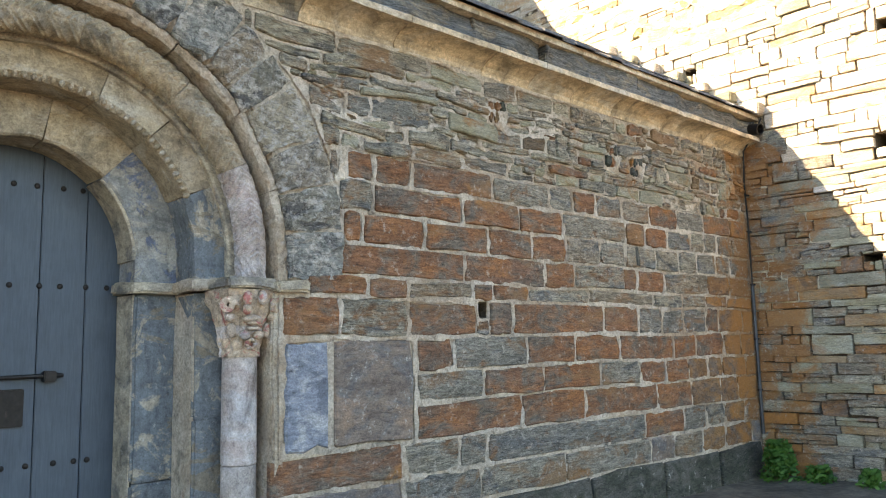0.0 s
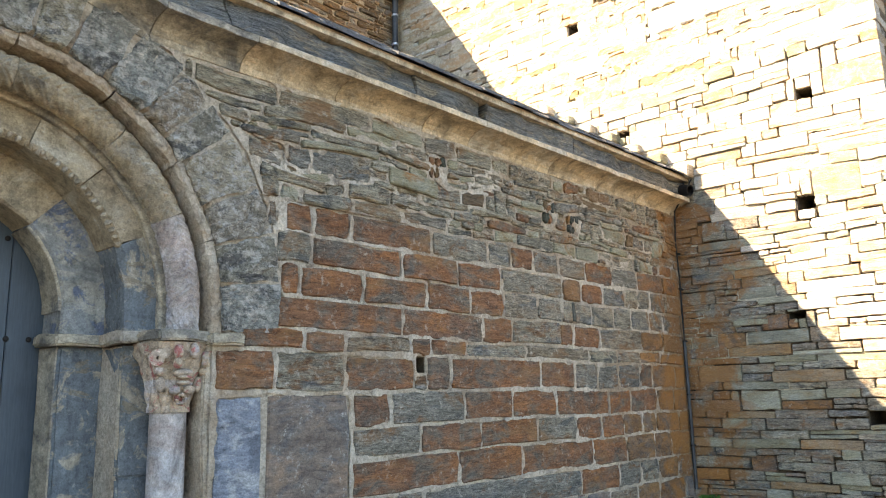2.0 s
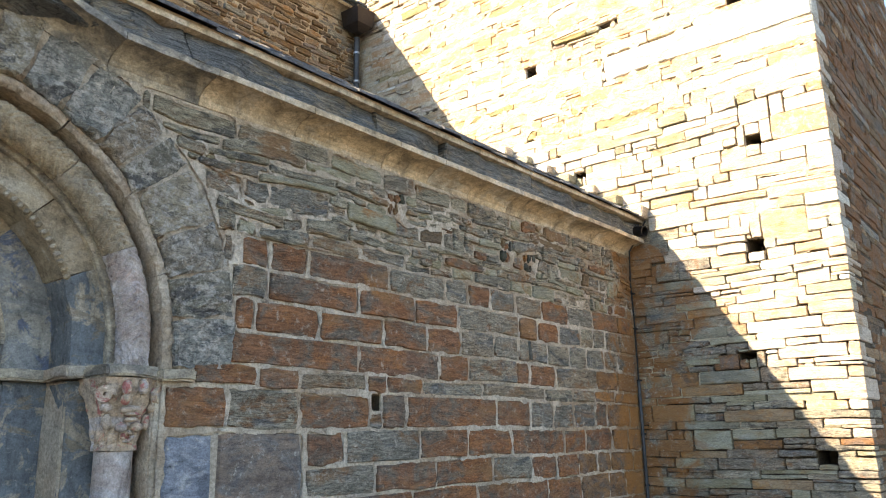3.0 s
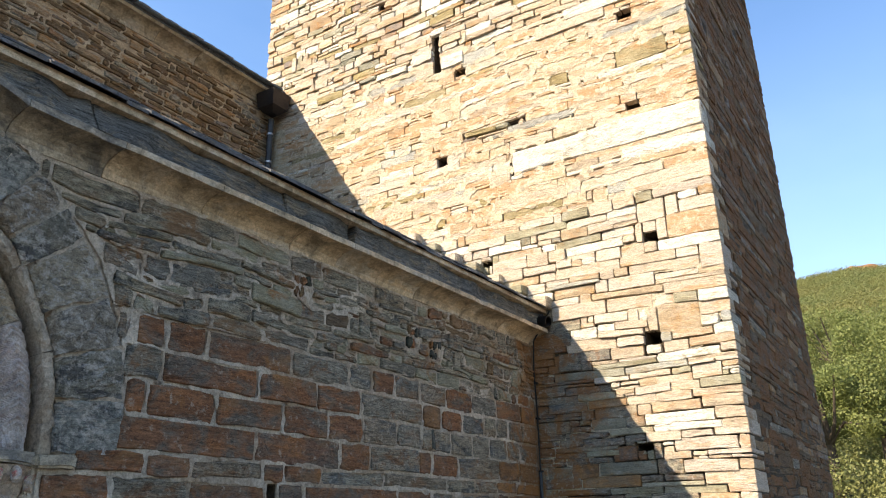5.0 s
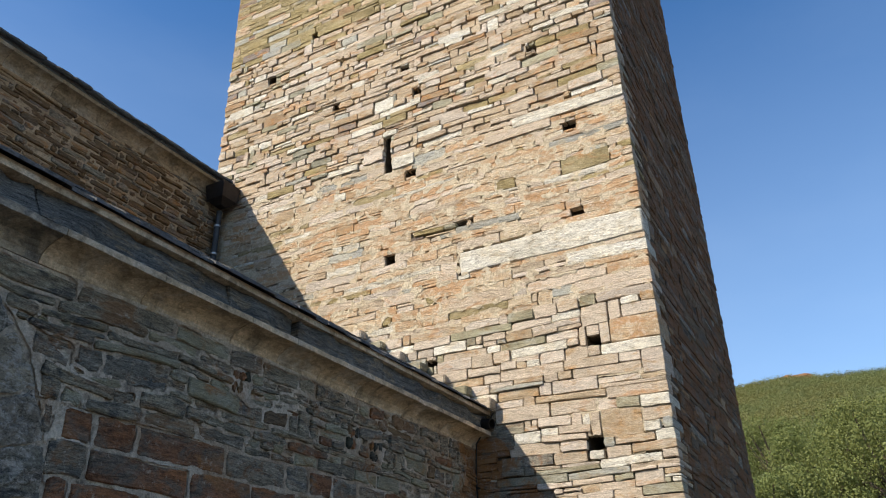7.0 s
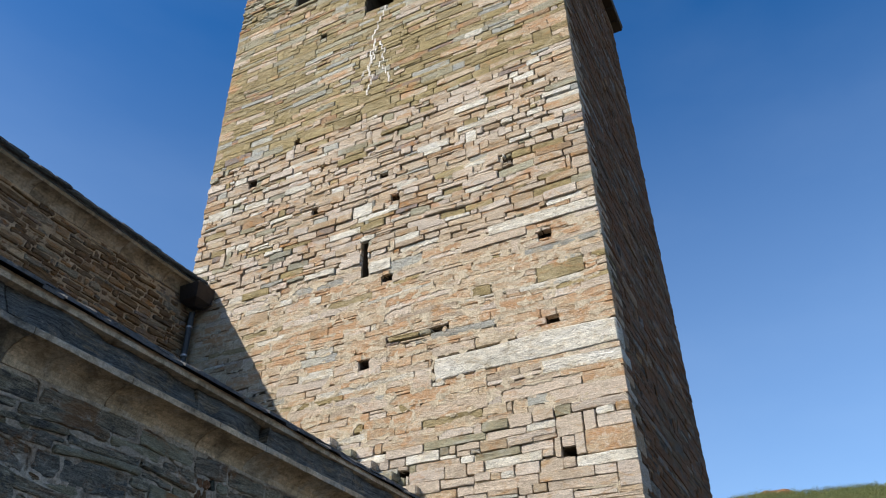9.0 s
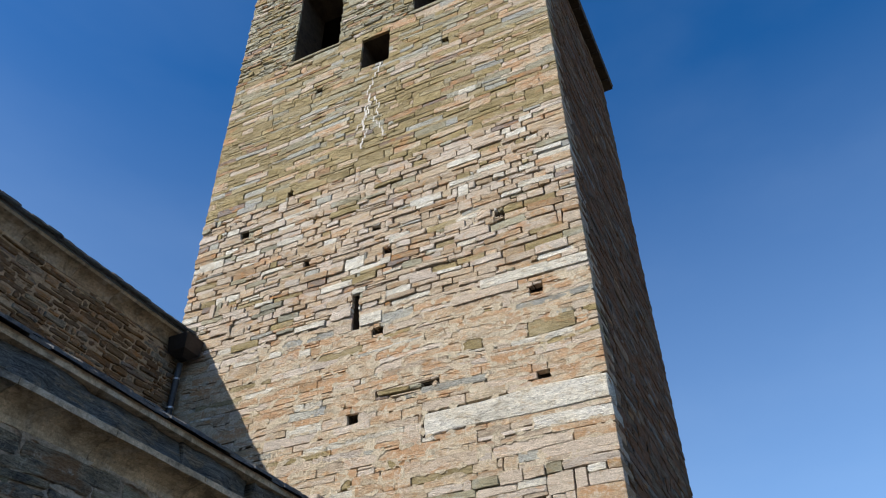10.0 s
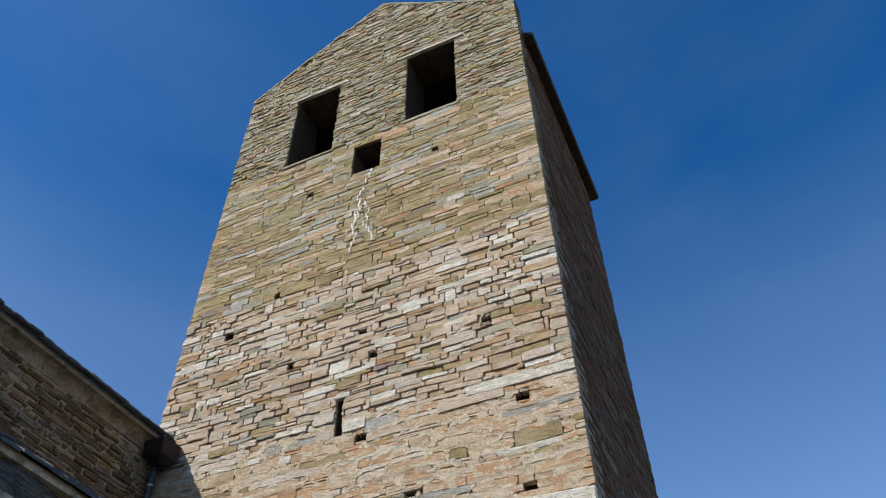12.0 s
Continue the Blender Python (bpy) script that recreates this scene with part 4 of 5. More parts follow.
# course heights by zone: up to this height, between these thicknesses
ZONES = [(1.4, 0.08, 0.16), (5.7, 0.075, 0.185), (8.75, 0.075, 0.16), (12.2, 0.09, 0.165), (16.6, 0.10, 0.175), (24.0, 0.055, 0.115)]
courses = []
z = -0.05
for top, lo, hi in ZONES:
    while z < top:
        h = TR.uniform(lo, hi)
        courses.append((z, z + h))
        z += h


def course_at(z):
    return min(courses, key=lambda c: abs((c[0] + c[1]) / 2 - z))


# put-log holes: place along the face, height, width
holes = []
for y, z, w in ((2.72, 5.07, 0.17), (2.83, 3.79, 0.19), (3.06, 2.47, 0.2), (5.80, 6.94, 0.17), (5.43, 8.40, 0.18), (2.73, 8.38, 0.2), (2.75, 6.90, 0.18), (5.08, 5.18, 0.17),
                (3.22, 9.98, 0.16), (5.31, 10.03, 0.15), (8.60, 11.57, 0.2), (7.22, 15.25, 0.16), (4.11, 15.22, 0.15), (7.0, 10.25, 0.12), (5.55, 10.65, 0.17), (9.0, 7.0, 0.12), (2.35, 1.35, 0.2), (7.6, 12.25, 0.13)):
    c = course_at(z)
    holes.append((y - w / 2, y + w / 2, c[0], c[1]))
slit = (5.82, 5.93, course_at(8.68)[0], course_at(9.18)[1])
ledge_c = course_at(7.24)
windows = [(6.84, 8.12, 16.75, 19.62), (3.57, 4.87, 16.75, 19.63), (5.47, 6.17, course_at(15.45)[0], 16.42)]
slab_c = (course_at(6.50)[0], course_at(6.68)[1])
features = holes + [slit]
rough_hole = (4.42, 5.34, *ledge_c)
# dark core shows in the joints and paints shade in holes and reveals
sheet("core", Face((TX + 0.04, 0, 0), (0, 1, 0), (-1, 0, 0)), TY0 + 0.03, TY1 - 0.03, 0, 24, features + [rough_hole], [0.45] * len(features) + [0.16] + [0.95] * 3, "dark_joint_and_shade", tower, windows, gable)
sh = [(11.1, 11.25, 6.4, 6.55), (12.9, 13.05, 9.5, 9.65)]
sheet("core", side, TX + 0.03, TX1, 0, 19.2, sh, 0.4, "dark_joint_and_shade", tower)
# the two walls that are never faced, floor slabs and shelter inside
part("core", block(TX + 0.95, TY1 - 0.9, 0, TX1, TY1 - 0.03, 19.2), "dark_joint_and_shade", tower)
part("core", block(TX1 - 0.9, TY0 + 0.05, 0, TX1, TY1 - 0.9, 19.2), "dark_joint_and_shade", tower)
part("core", block(TX + 0.96, TY0 + 0.05, 0, TX1, TY0 + 0.9, 19.1), "dark_joint_and_shade", tower)
# ceiling and floor in near-black, painting the dark of the belfry's inside
part("belfry_ceiling", block(TX + 0.5, TY0 + 0.4, 19.75, TX1 - 0.5, TY1 - 0.4, 19.85), "shade_black", tower)
part("belfry_floor", block(TX + 0.97, TY0 + 0.9, 14.6, TX1 - 0.9, TY1 - 0.9, 14.9), "shade_black", tower)

blocked = [(a, b, c, d) for a, b, c, d in features + windows]
blocked.append((1.8, 4.63, *slab_c))
blocked.append((4.35, 5.40, ledge_c[0], ledge_c[1]))
# lintels and sills of the belfry openings
for a, b, c, d in windows[:2]:
    blocked.append((a - 0.28, b + 0.3, d, d + 0.1))
    blocked.append((a - 0.1, b + 0.1, c - 0.09, c))

tm = Masonry(front, tower, 78, 300, undulate)


def tower_tones(y, z):
    n = noise.noise(Vector((y * 0.5, z * 0.7, 3.0)))
    # rust and grey stones by the corner; the dark mix also stands in for shade
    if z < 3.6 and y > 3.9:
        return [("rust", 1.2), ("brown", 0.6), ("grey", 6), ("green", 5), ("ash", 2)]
    # darker stones below a diagonal that paints in the cast shadow's edge
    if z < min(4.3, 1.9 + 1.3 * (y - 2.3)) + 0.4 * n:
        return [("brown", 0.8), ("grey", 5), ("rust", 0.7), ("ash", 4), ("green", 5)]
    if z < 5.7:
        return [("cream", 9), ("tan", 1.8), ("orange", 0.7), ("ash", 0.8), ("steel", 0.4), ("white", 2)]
    if z < 8.75:
        return [("orange", 8 + 6 * n), ("tan", 2.5), ("cream", 3.5 - 4 * n), ("steel", 0.8), ("olive", 0.6), ("white", 0.9)]
    if z < 12.2:
        return [("tan", 7), ("cream", 4.2), ("orange", 0.8), ("brown", 0.5), ("ash", 0.8), ("white", 1.2), ("olive", 1.0), ("steel", 0.35)]
    if z < 16.6:
        return [("olive", 9), ("tan", 1.8), ("ash", 2), ("steel", 0.9 + 2 * (y < 4.2 and z < 14)), ("orange", 4 if y < 2.9 else 0.8), ("brown", 0.8), ("cream", 0.4)]
    return [("ash", 8), ("olive", 3), ("brown", 1.5), ("cream", 0.8)]


def tower_sizes(u, v):
    if v < 3.4:
        return (0.3, 0.95, 0.075, 0.15) if u > 3 else (0.25, 0.8, 0.08, 0.16)
    if v < 5.7:
        return 0.25, 0.95, 0.085, 0.165
    if v < 8.75:
        return 0.3, 1.2, 0.08, 0.165
    if v < 12.2:
        return 0.2, 0.66, 0.09, 0.16
    if v < 16.6:
        return 0.26, 0.9, 0.085, 0.165
    return 0.14, 0.52, 0.055, 0.115


def lay_front(u0, u1, z0, z1, back, edge=False):
    um, zm = (u0 + u1) / 2, (z0 + z1) / 2
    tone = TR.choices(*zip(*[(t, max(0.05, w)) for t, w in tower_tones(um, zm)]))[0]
    smear = 5.6 < zm < 8.8 or 12.2 < zm < 16.6
    proud = TR.uniform(0.006, 0.016) if 5.6 < zm < 8.8 else TR.uniform(0.010, 0.03) if smear else TR.uniform(0.004, 0.036) if zm < 5.7 else TR.uniform(0.0, 0.045)
    if edge:
        proud = max(0.015, min(proud, 0.03))
    g = 0.002 if smear else TR.uniform(0.001, 0.007)
    gz = 0.0015 if smear else TR.uniform(0.0005, 0.006)
    wear = (0.007 if smear or zm < 5.7 else 0.009) * TR.uniform(0.6, 1.8)
    lid = (lambda u: gable(u) + 0.02) if zm > SH0 - 0.3 else None
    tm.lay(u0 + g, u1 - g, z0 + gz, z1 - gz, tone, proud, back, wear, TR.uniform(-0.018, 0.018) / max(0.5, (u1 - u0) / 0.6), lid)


def hidden(q):
    """Where the aisle and its roof stand against the tower."""
    return q[0] > (WY + 0.1 if q[3] < roof_z(WY) - 0.1 else 4.1 + (q[3] - EAVE) / 0.65 + 0.5) and q[3] < roof_z(NY)


# corner stones reach into the flank, long and short in turn
bonded = []
for q in rubble(TR, TY0 - 0.02, TY1 + 0.02, -0.05, APEX, tower_sizes, blocked, gable):
    if q[0] < TY0:
        deep = TR.uniform(0.14, 0.24) if len(bonded) % 2 else TR.uniform(0.4, 0.6)
        bonded.append((TX - 0.1, TX + deep, q[2], q[3]))
        lay_front(*q, deep, True)
    elif not hidden(q):
        lay_front(*q, 0.1)
tm.rest()

pieces = Masonry(front, tower, 91, 99)
pieces.lay(TY0 - 0.02, 4.60, slab_c[0] + 0.005, slab_c[1] - 0.005, "white", 0.024, 0.3, 0.03, name="long_slab", label="long whitish quartzite slab at the tower corner")
# a broken-out course with ragged stumps left in it
lh = ledge_c[1] - ledge_c[0]
for u0, u1, a, b, m, p, tilt in ((4.82, 5.36, 0.42, 1.12, "olive", 0.055, 0.035), (4.62, 4.86, 0.5, 1.08, "ash", 0.03, -0.02), (5.18, 5.42, -0.1, 0.5, "brown", 0.02, 0.02), (4.36, 4.47, -0.05, 0.9, "tan", 0.02, 0.0), (4.44, 4.70, 0.02, 0.55, "brown", -0.06, 0.015), (4.75, 5.15, -0.12, 0.2, "tan", 0.03, 0.02)):
    pieces.lay(u0, u1, ledge_c[0] + a * lh, ledge_c[0] + b * lh, m, p, 0.14, 0.03, tilt, name="broken_stone")
# single stones that stand out by their colour
for u0, u1, v0, v1, m in ((3.48, 3.86, 13.32, 13.46, "white"), (4.86, 5.28, 10.14, 10.30, "white"), (5.36, 5.78, 8.58, 8.80, "white"), (1.88, 3.62, 8.62, 8.80, "white"), (3.0, 4.1, 8.46, 8.62, "cream"),
                          (8.98, 9.10, 9.70, 10.02, "cream"), (8.83, 8.95, 9.70, 10.02, "ash"), (8.69, 8.80, 9.70, 10.02, "cream"), (5.95, 6.35, 8.84, 9.06, "cream"), (3.35, 3.62, 10.05, 10.22, "cream"), (2.0, 2.5, 11.1, 11.22, "white"), (3.2, 4.1, 11.0, 11.1, "white")):
    pieces.lay(u0, u1, v0, v1, m, 0.037, 0.05, 0.012)
for a, b, c, d in windows[:2]:
    pieces.lay(a - 0.27, b + 0.29, d + 0.01, d + 0.095, "white", 0.05, 0.8, 0.012, name="lintel", label="long pale stone lintel")
    pieces.lay(a - 0.09, b + 0.09, c - 0.085, c - 0.005, "ash", 0.04, 0.8, 0.012, name="sill")


pointing("mortar_coat", front, [q for q in tm.rects if 5.4 < q[2] < 9.0] + [(TY0, 4.6, *slab_c)], TY0 + 0.02, 9.6, 5.6, 8.85, "pale_mortar", tower, 0.03, 0.038, 0.0155, lambda u, v: any(h[0] - 0.03 < u < h[1] + 0.03 and h[2] - 0.03 < v < h[3] + 0.03 for h in features + [(4.35, 5.4, *ledge_c)]) or v < roof_z(u) - 0.3 and u > 4.5, 4.0, undulate)

for v0, v1, no in ((1.2, 5.62, 6.0), (8.82, 20.2, 7.0)):
    pointing("mortar_fill", front, [q for q in tm.rects if v0 - 0.3 < q[2] < v1 + 0.3], TY0 + 0.02, 9.6, v0, v1, "pale_mortar", tower, 0.03, 0.009, 0.003, lambda u, v: any(h[0] - 0.04 < u < h[1] + 0.04 and h[2] - 0.04 < v < h[3] + 0.04 for h in features + windows) or v < roof_z(u) - 0.3 and u > 4.5, no, undulate, 0.06)

# white pointing of a mended crack: it steps from joint to joint
r = random.Random(12)


def stepped(y, z, z_end, drift, name_no):
    pts = [(TX - 0.034, y, z)]
    while z > z_end:
        z -= r.uniform(0.10, 0.17)
        pts.append((TX - 0.036, y + r.uniform(-0.015, 0.015), z))
        y += r.choice((-1, 1, 1)) * r.uniform(0.03, 0.16) * drift
        pts.append((TX - 0.036, y, z + r.uniform(-0.01, 0.01)))
    bm = tube(pts, [r.uniform(0.012, 0.027) for _ in pts], 6)
    for v in bm.verts:
        v.co.x = TX - 0.029 + (v.co.x - TX + 0.036) * 0.25
    part("crack_pointing", bm, "new_mortar", tower, "white pointing along a mended crack")


stepped(5.66, 15.38, 12.9, 0.55, 0)
stepped(5.75, 14.3, 13.0, -0.55, 1)
stepped(5.9, 14.2, 13.5, 0.7, 2)

# shaded flank; its stone tones are darkened to carry part of that shade
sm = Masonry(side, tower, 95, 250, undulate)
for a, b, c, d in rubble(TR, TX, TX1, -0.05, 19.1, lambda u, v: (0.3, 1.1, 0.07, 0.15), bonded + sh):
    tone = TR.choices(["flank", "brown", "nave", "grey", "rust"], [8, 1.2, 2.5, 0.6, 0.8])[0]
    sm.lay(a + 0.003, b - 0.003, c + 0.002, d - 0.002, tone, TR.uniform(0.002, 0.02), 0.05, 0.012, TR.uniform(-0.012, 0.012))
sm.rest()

# saddle roof set behind the gable, with its dark eaves
troof = thing("tower_roof", "dark slate saddle roof with timber eaves behind the gable", "roof", kind="structure")
RX0, RX1, EY, EZ = TX + 0.38, 15.36, 1.66, 19.1
rise = 0.66
for s, y_e in ((1, EY), (-1, 2 * 5.8 - EY)):
    half = 5.8 - EY
    l = half * math.sqrt(1 + rise * rise)
    ob = part("slope", block(0, 0, 0, RX1 - RX0, l, 0.07, 0.005), "slate", troof)
    ob.matrix_basis = Matrix.Translation((RX0, y_e, EZ)) @ (Matrix.Rotation(math.atan(rise), 4, "X") if s > 0 else Matrix.Translation((RX1 - RX0, 0, 0)) @ Matrix.Rotation(math.pi, 4, "Z") @ Matrix.Rotation(math.atan(rise), 4, "X"))
    part("eaves_board", block(RX0, min(y_e, y_e + s * 0.35), EZ - 0.05, RX1, max(y_e, y_e + s * 0.35), EZ - 0.005), "timber", troof)
x = RX0 + 0.15
while x < RX1 - 0.1:
    part("rafter_end", block(x, EY + 0.03, EZ - 0.13, x + 0.09, EY + 0.5, EZ - 0.05, 0.006), "timber", troof)
    x += 0.52
# closing gable at the far end
vs = [(TX1 - 0.4, TY0, 19.1), (TX1 - 0.4, TY1, 19.1), (TX1 - 0.4, 5.8, 21.75), (TX1 - 0.05, TY0, 19.1), (TX1 - 0.05, TY1, 19.1), (TX1 - 0.05, 5.8, 21.75)]
piece("core", vs, [(0, 2, 1), (3, 4, 5), (0, 3, 5, 2), (1, 2, 5, 4), (0, 1, 4, 3)], "dark_joint_and_shade", tower)
# thickness of the front gable
gv = []
for d in (0.03, 0.36):
    gv += [(TX + d, TY0 + 0.02, 19.7), (TX + d, TY1 - 0.02, 19.7), (TX + d, TY1 - 0.02, SH1 - 0.03), (TX + d, 5.78, APEX - 0.03), (TX + d, TY0 + 0.02, SH0 - 0.03)]
piece("gable_core", gv, [(9, 8, 7, 6, 5)] + [(k, (k + 1) % 5, 5 + (k + 1) % 5, 5 + k) for k in (1, 2, 3, 4)], "dark_joint_and_shade", tower)
# coping stones on the gable
for s in (0, 1):
    y_lo, z_lo, y_hi, z_hi = (TY0 - 0.03, SH0 - 0.01, 5.78, APEX) if s == 0 else (TY1 + 0.03, SH1 - 0.01, 5.78, APEX)
    for a, b in split(TR, 0.0, 1.0, 0.05, 0.12):
        p0, p1 = (y_lo + (y_hi - y_lo) * a, z_lo + (z_hi - z_lo) * a), (y_lo + (y_hi - y_lo) * b, z_lo + (z_hi - z_lo) * b)
        t = TR.uniform(0.05, 0.08)
        o = TR.uniform(0.02, 0.05)
        vs = []
        for xx in (TX - o, TX + 0.38):
            vs += [(xx, p0[0], p0[1] - 0.02), (xx, p1[0], p1[1] - 0.02), (xx, p1[0], p1[1] + t), (xx, p0[0], p0[1] + t)]
        piece("coping_stone", vs, [(0, 1, 2, 3), (7, 6, 5, 4), (0, 4, 5, 1), (1, 5, 6, 2), (2, 6, 7, 3), (3, 7, 4, 0)], "ash", tower)

# ---- portal
portal = thing("portal", "recessed round-arched stone portal with moulded orders", "portal", kind="structure")


def arch_block(name, r0, r1, y0, y1, a0, a1, mat, parent, seed=0, wear=0.008, bevel=0.012, stilt=0.0, label="", skin=4, stride=0.045, grit=0.0):
    """A wedge of an arch between two angles, with worn arrises; stilt: length of the straight foot at the spring."""
    r = random.Random(seed)
    n = max(3, int((a1 - a0) / stride))
    w = r1 - r0
    prof = [(r0, y1), (r0, (y0 + y1) / 2), (r0, y0 + bevel), (r0 + bevel, y0), *[(r0 + w * k / skin, y0) for k in range(1, skin)], (r1 - bevel, y0), (r1, y0 + bevel), (r1, y1)]
    verts, faces = [], []
    steps = [(a0 + (a1 - a0) * i / n, 0.0) for i in range(n + 1)]
    if stilt:
        steps = [(steps[0][0], stilt)] + steps
    for a, s in steps:
        for rad, y in prof:
            p = Vector((XC + rad * math.cos(a), y, ZC + rad * math.sin(a) - s))
            q = (noise.noise_vector(p * 6 + Vector((seed, 0, 0))) + noise.noise_vector(p * 17 + Vector((seed, 5, 0))) * 0.5) * wear
            if grit:
                q += noise.noise_vector(p * 38 + Vector((seed, 9, 0))) * grit
            verts.append(p + q)
    m = len(prof)
    for i in range(len(steps) - 1):
        for k in range(m):
            b = (k + 1) % m
            faces.append((i * m + k, (i + 1) * m + k, (i + 1) * m + b, i * m + b))
    faces.append(tuple(range(m)))
    faces.append(tuple((len(steps) - 1) * m + k for k in range(m))[::-1])
    bm = bmesh.new()
    bv = [bm.verts.new(v) for v in verts]
    for f in faces:
        bm.faces.new([bv[k] for k in f])
    return part(name, bm, mat, parent, label)


def ring(name, r0, r1, y0, y1, angles, mats, seed, stilt=0.14, gap=0.004, **kw):
    """An arch of separate blocks; the same joints on both halves."""
    n = len(angles) - 1
    for i in range(n):
        st = stilt if angles[i] == 0 or abs(angles[i + 1] - 180) < 1 else 0
        a0, a1 = radians(angles[i]) + gap / r1, radians(angles[i + 1]) - gap / r1
        m = mats(min(angles[i], 180 - angles[i + 1]))
        if st and angles[i] != 0:
            ob = arch_block(name, r0, r1, y0, y1, a0, a1, m, portal, seed + i, **kw)
            arch_block(name, r0, r1, y0, y1, a1 - 0.001, a1, m, portal, seed + i, stilt=st, **kw)
        else:
            arch_block(name, r0, r1, y0, y1, a0, a1, m, portal, seed + i, stilt=st, **kw)


vr = random.Random(14)
cuts = [0.0]
while cuts[-1] < 173:
    cuts.append(cuts[-1] + vr.uniform(6, 12))
ring("voussoir", 1.485, 1.925, WY - 0.02, 4.78, cuts[:-1] + [180], lambda a: "voussoir", 200, wear=0.026, bevel=0.02, gap=0.017, skin=12, stride=0.016, grit=0.016)
ring("voussoir_bedding", 1.50, 1.90, WY + 0.006, 4.78, [0, 60, 120, 180], lambda a: "mortar", 320, wear=0.014, bevel=0.03, skin=12, stride=0.02, grit=0.01)
ring("fillet_stone", 1.425, 1.50, WY + 0.02, 4.78, [0, 18, 39, 61, 84, 110, 137, 160, 180], lambda a: "mortar", 340, wear=0.016, bevel=0.02, gap=0.003, stride=0.02, grit=0.01)
ring("reveal", 0.696, 0.73, 5.068, 5.34, [0, 47], lambda a: "weathered", 360, stilt=0.0, wear=0.004, bevel=0.008)
half = [0, 24, 48, 70]
ring("arch_stone", 0.985, 1.43, 4.75, 5.1, half + [110, 132, 156, 180], lambda a: "jamb" if a < 20 else "lime", 230, wear=0.012, bevel=0.035)
half = [0, 47, 80]
ring("arch_stone", 0.715, 1.0, 5.05, 5.34, half + [100, 133, 180], lambda a: "bluestain" if a < 40 else "lime", 260, wear=0.008, bevel=0.014)
# hollow behind the roll
ring("hollow", 1.18, 1.46, 4.70, 4.76, [0, 60, 120, 180], lambda a: "weathered", 280, wear=0.006)


def roll(a0, a1, mat, seed, foot=0.0):
    """A length of the carved roll moulding, with an interlaced band cut into it."""
    R0, rad, yc = 1.295, 0.098, 4.615
    n, m = max(8, int((a1 - a0) * 190)), 56
    verts, faces = [], []
    st = [(a0 + (a1 - a0) * i / n, 0.0) for i in range(n + 1)]
    if foot:
        st = [(a0, foot * (1 - k / 6)) for k in range(6)] + st
    for i, (a, s) in enumerate(st):
        along = a * R0 - s
        for k in range(m):
            b = k * math.tau / m
            # plaited bands of three reeds that turn at the ridges
            fold = abs((b / math.tau * 4) % 2 - 1)
            run = along / 0.105 + fold * 1.2
            band = run % 1.0
            cut = 0.011 * (0.1 < band < 0.9) - 0.007 * (fold < 0.07 or fold > 0.93)
            reed = 0.0055 * math.cos(band * math.tau * 3)
            q = rad + cut + reed - 0.009
            rr_ = R0 + q * math.cos(b)
            verts.append(Vector((XC + rr_ * math.cos(a), yc - q * math.sin(b), ZC + rr_ * math.sin(a) - s)) + noise.noise_vector(Vector((along * 6, b * 2, seed))) * 0.003)
    for i in range(len(st) - 1):
        for k in range(m):
            b = (k + 1) % m
            faces.append((i * m + k, i * m + b, (i + 1) * m + b, (i + 1) * m + k))
    faces += [tuple(range(m))[::-1], tuple((len(st) - 1) * m + k for k in range(m))]
    bm = bmesh.new()
    bv = [bm.verts.new(v) for v in verts]
    for f in faces:
        bm.faces.new([bv[k] for k in f])
    part("carved_roll", bm, mat, portal, "round limestone moulding carved with interlaced bands", smooth=False)


for i, (a0, a1) in enumerate(((0, 27), (27, 53), (53, 82), (82, 112), (112, 150), (150, 180))):
    roll(radians(a0) + 0.002, radians(a1) - 0.002, "marble" if i == 0 else "lime", i, 0.14 if i == 0 else 0.0)

# beading cut into the arris of the second order
for i in range(46):
    a = radians(24 + i * 2.9)
    if a > radians(156):
        break
    c = Vector((XC + 1.0 * math.cos(a), 4.762, ZC + 1.0 * math.sin(a)))
    bm = bmesh.new()
    bmesh.ops.create_icosphere(bm, subdivisions=1, radius=1)
    turn = Matrix.Rotation(-a, 4, "Y")
    for v in bm.verts:
        v.co = c + turn @ Vector((v.co.x * 0.028, v.co.y * 0.022, v.co.z * 0.018))
    part("bead", bm, "lime", portal)

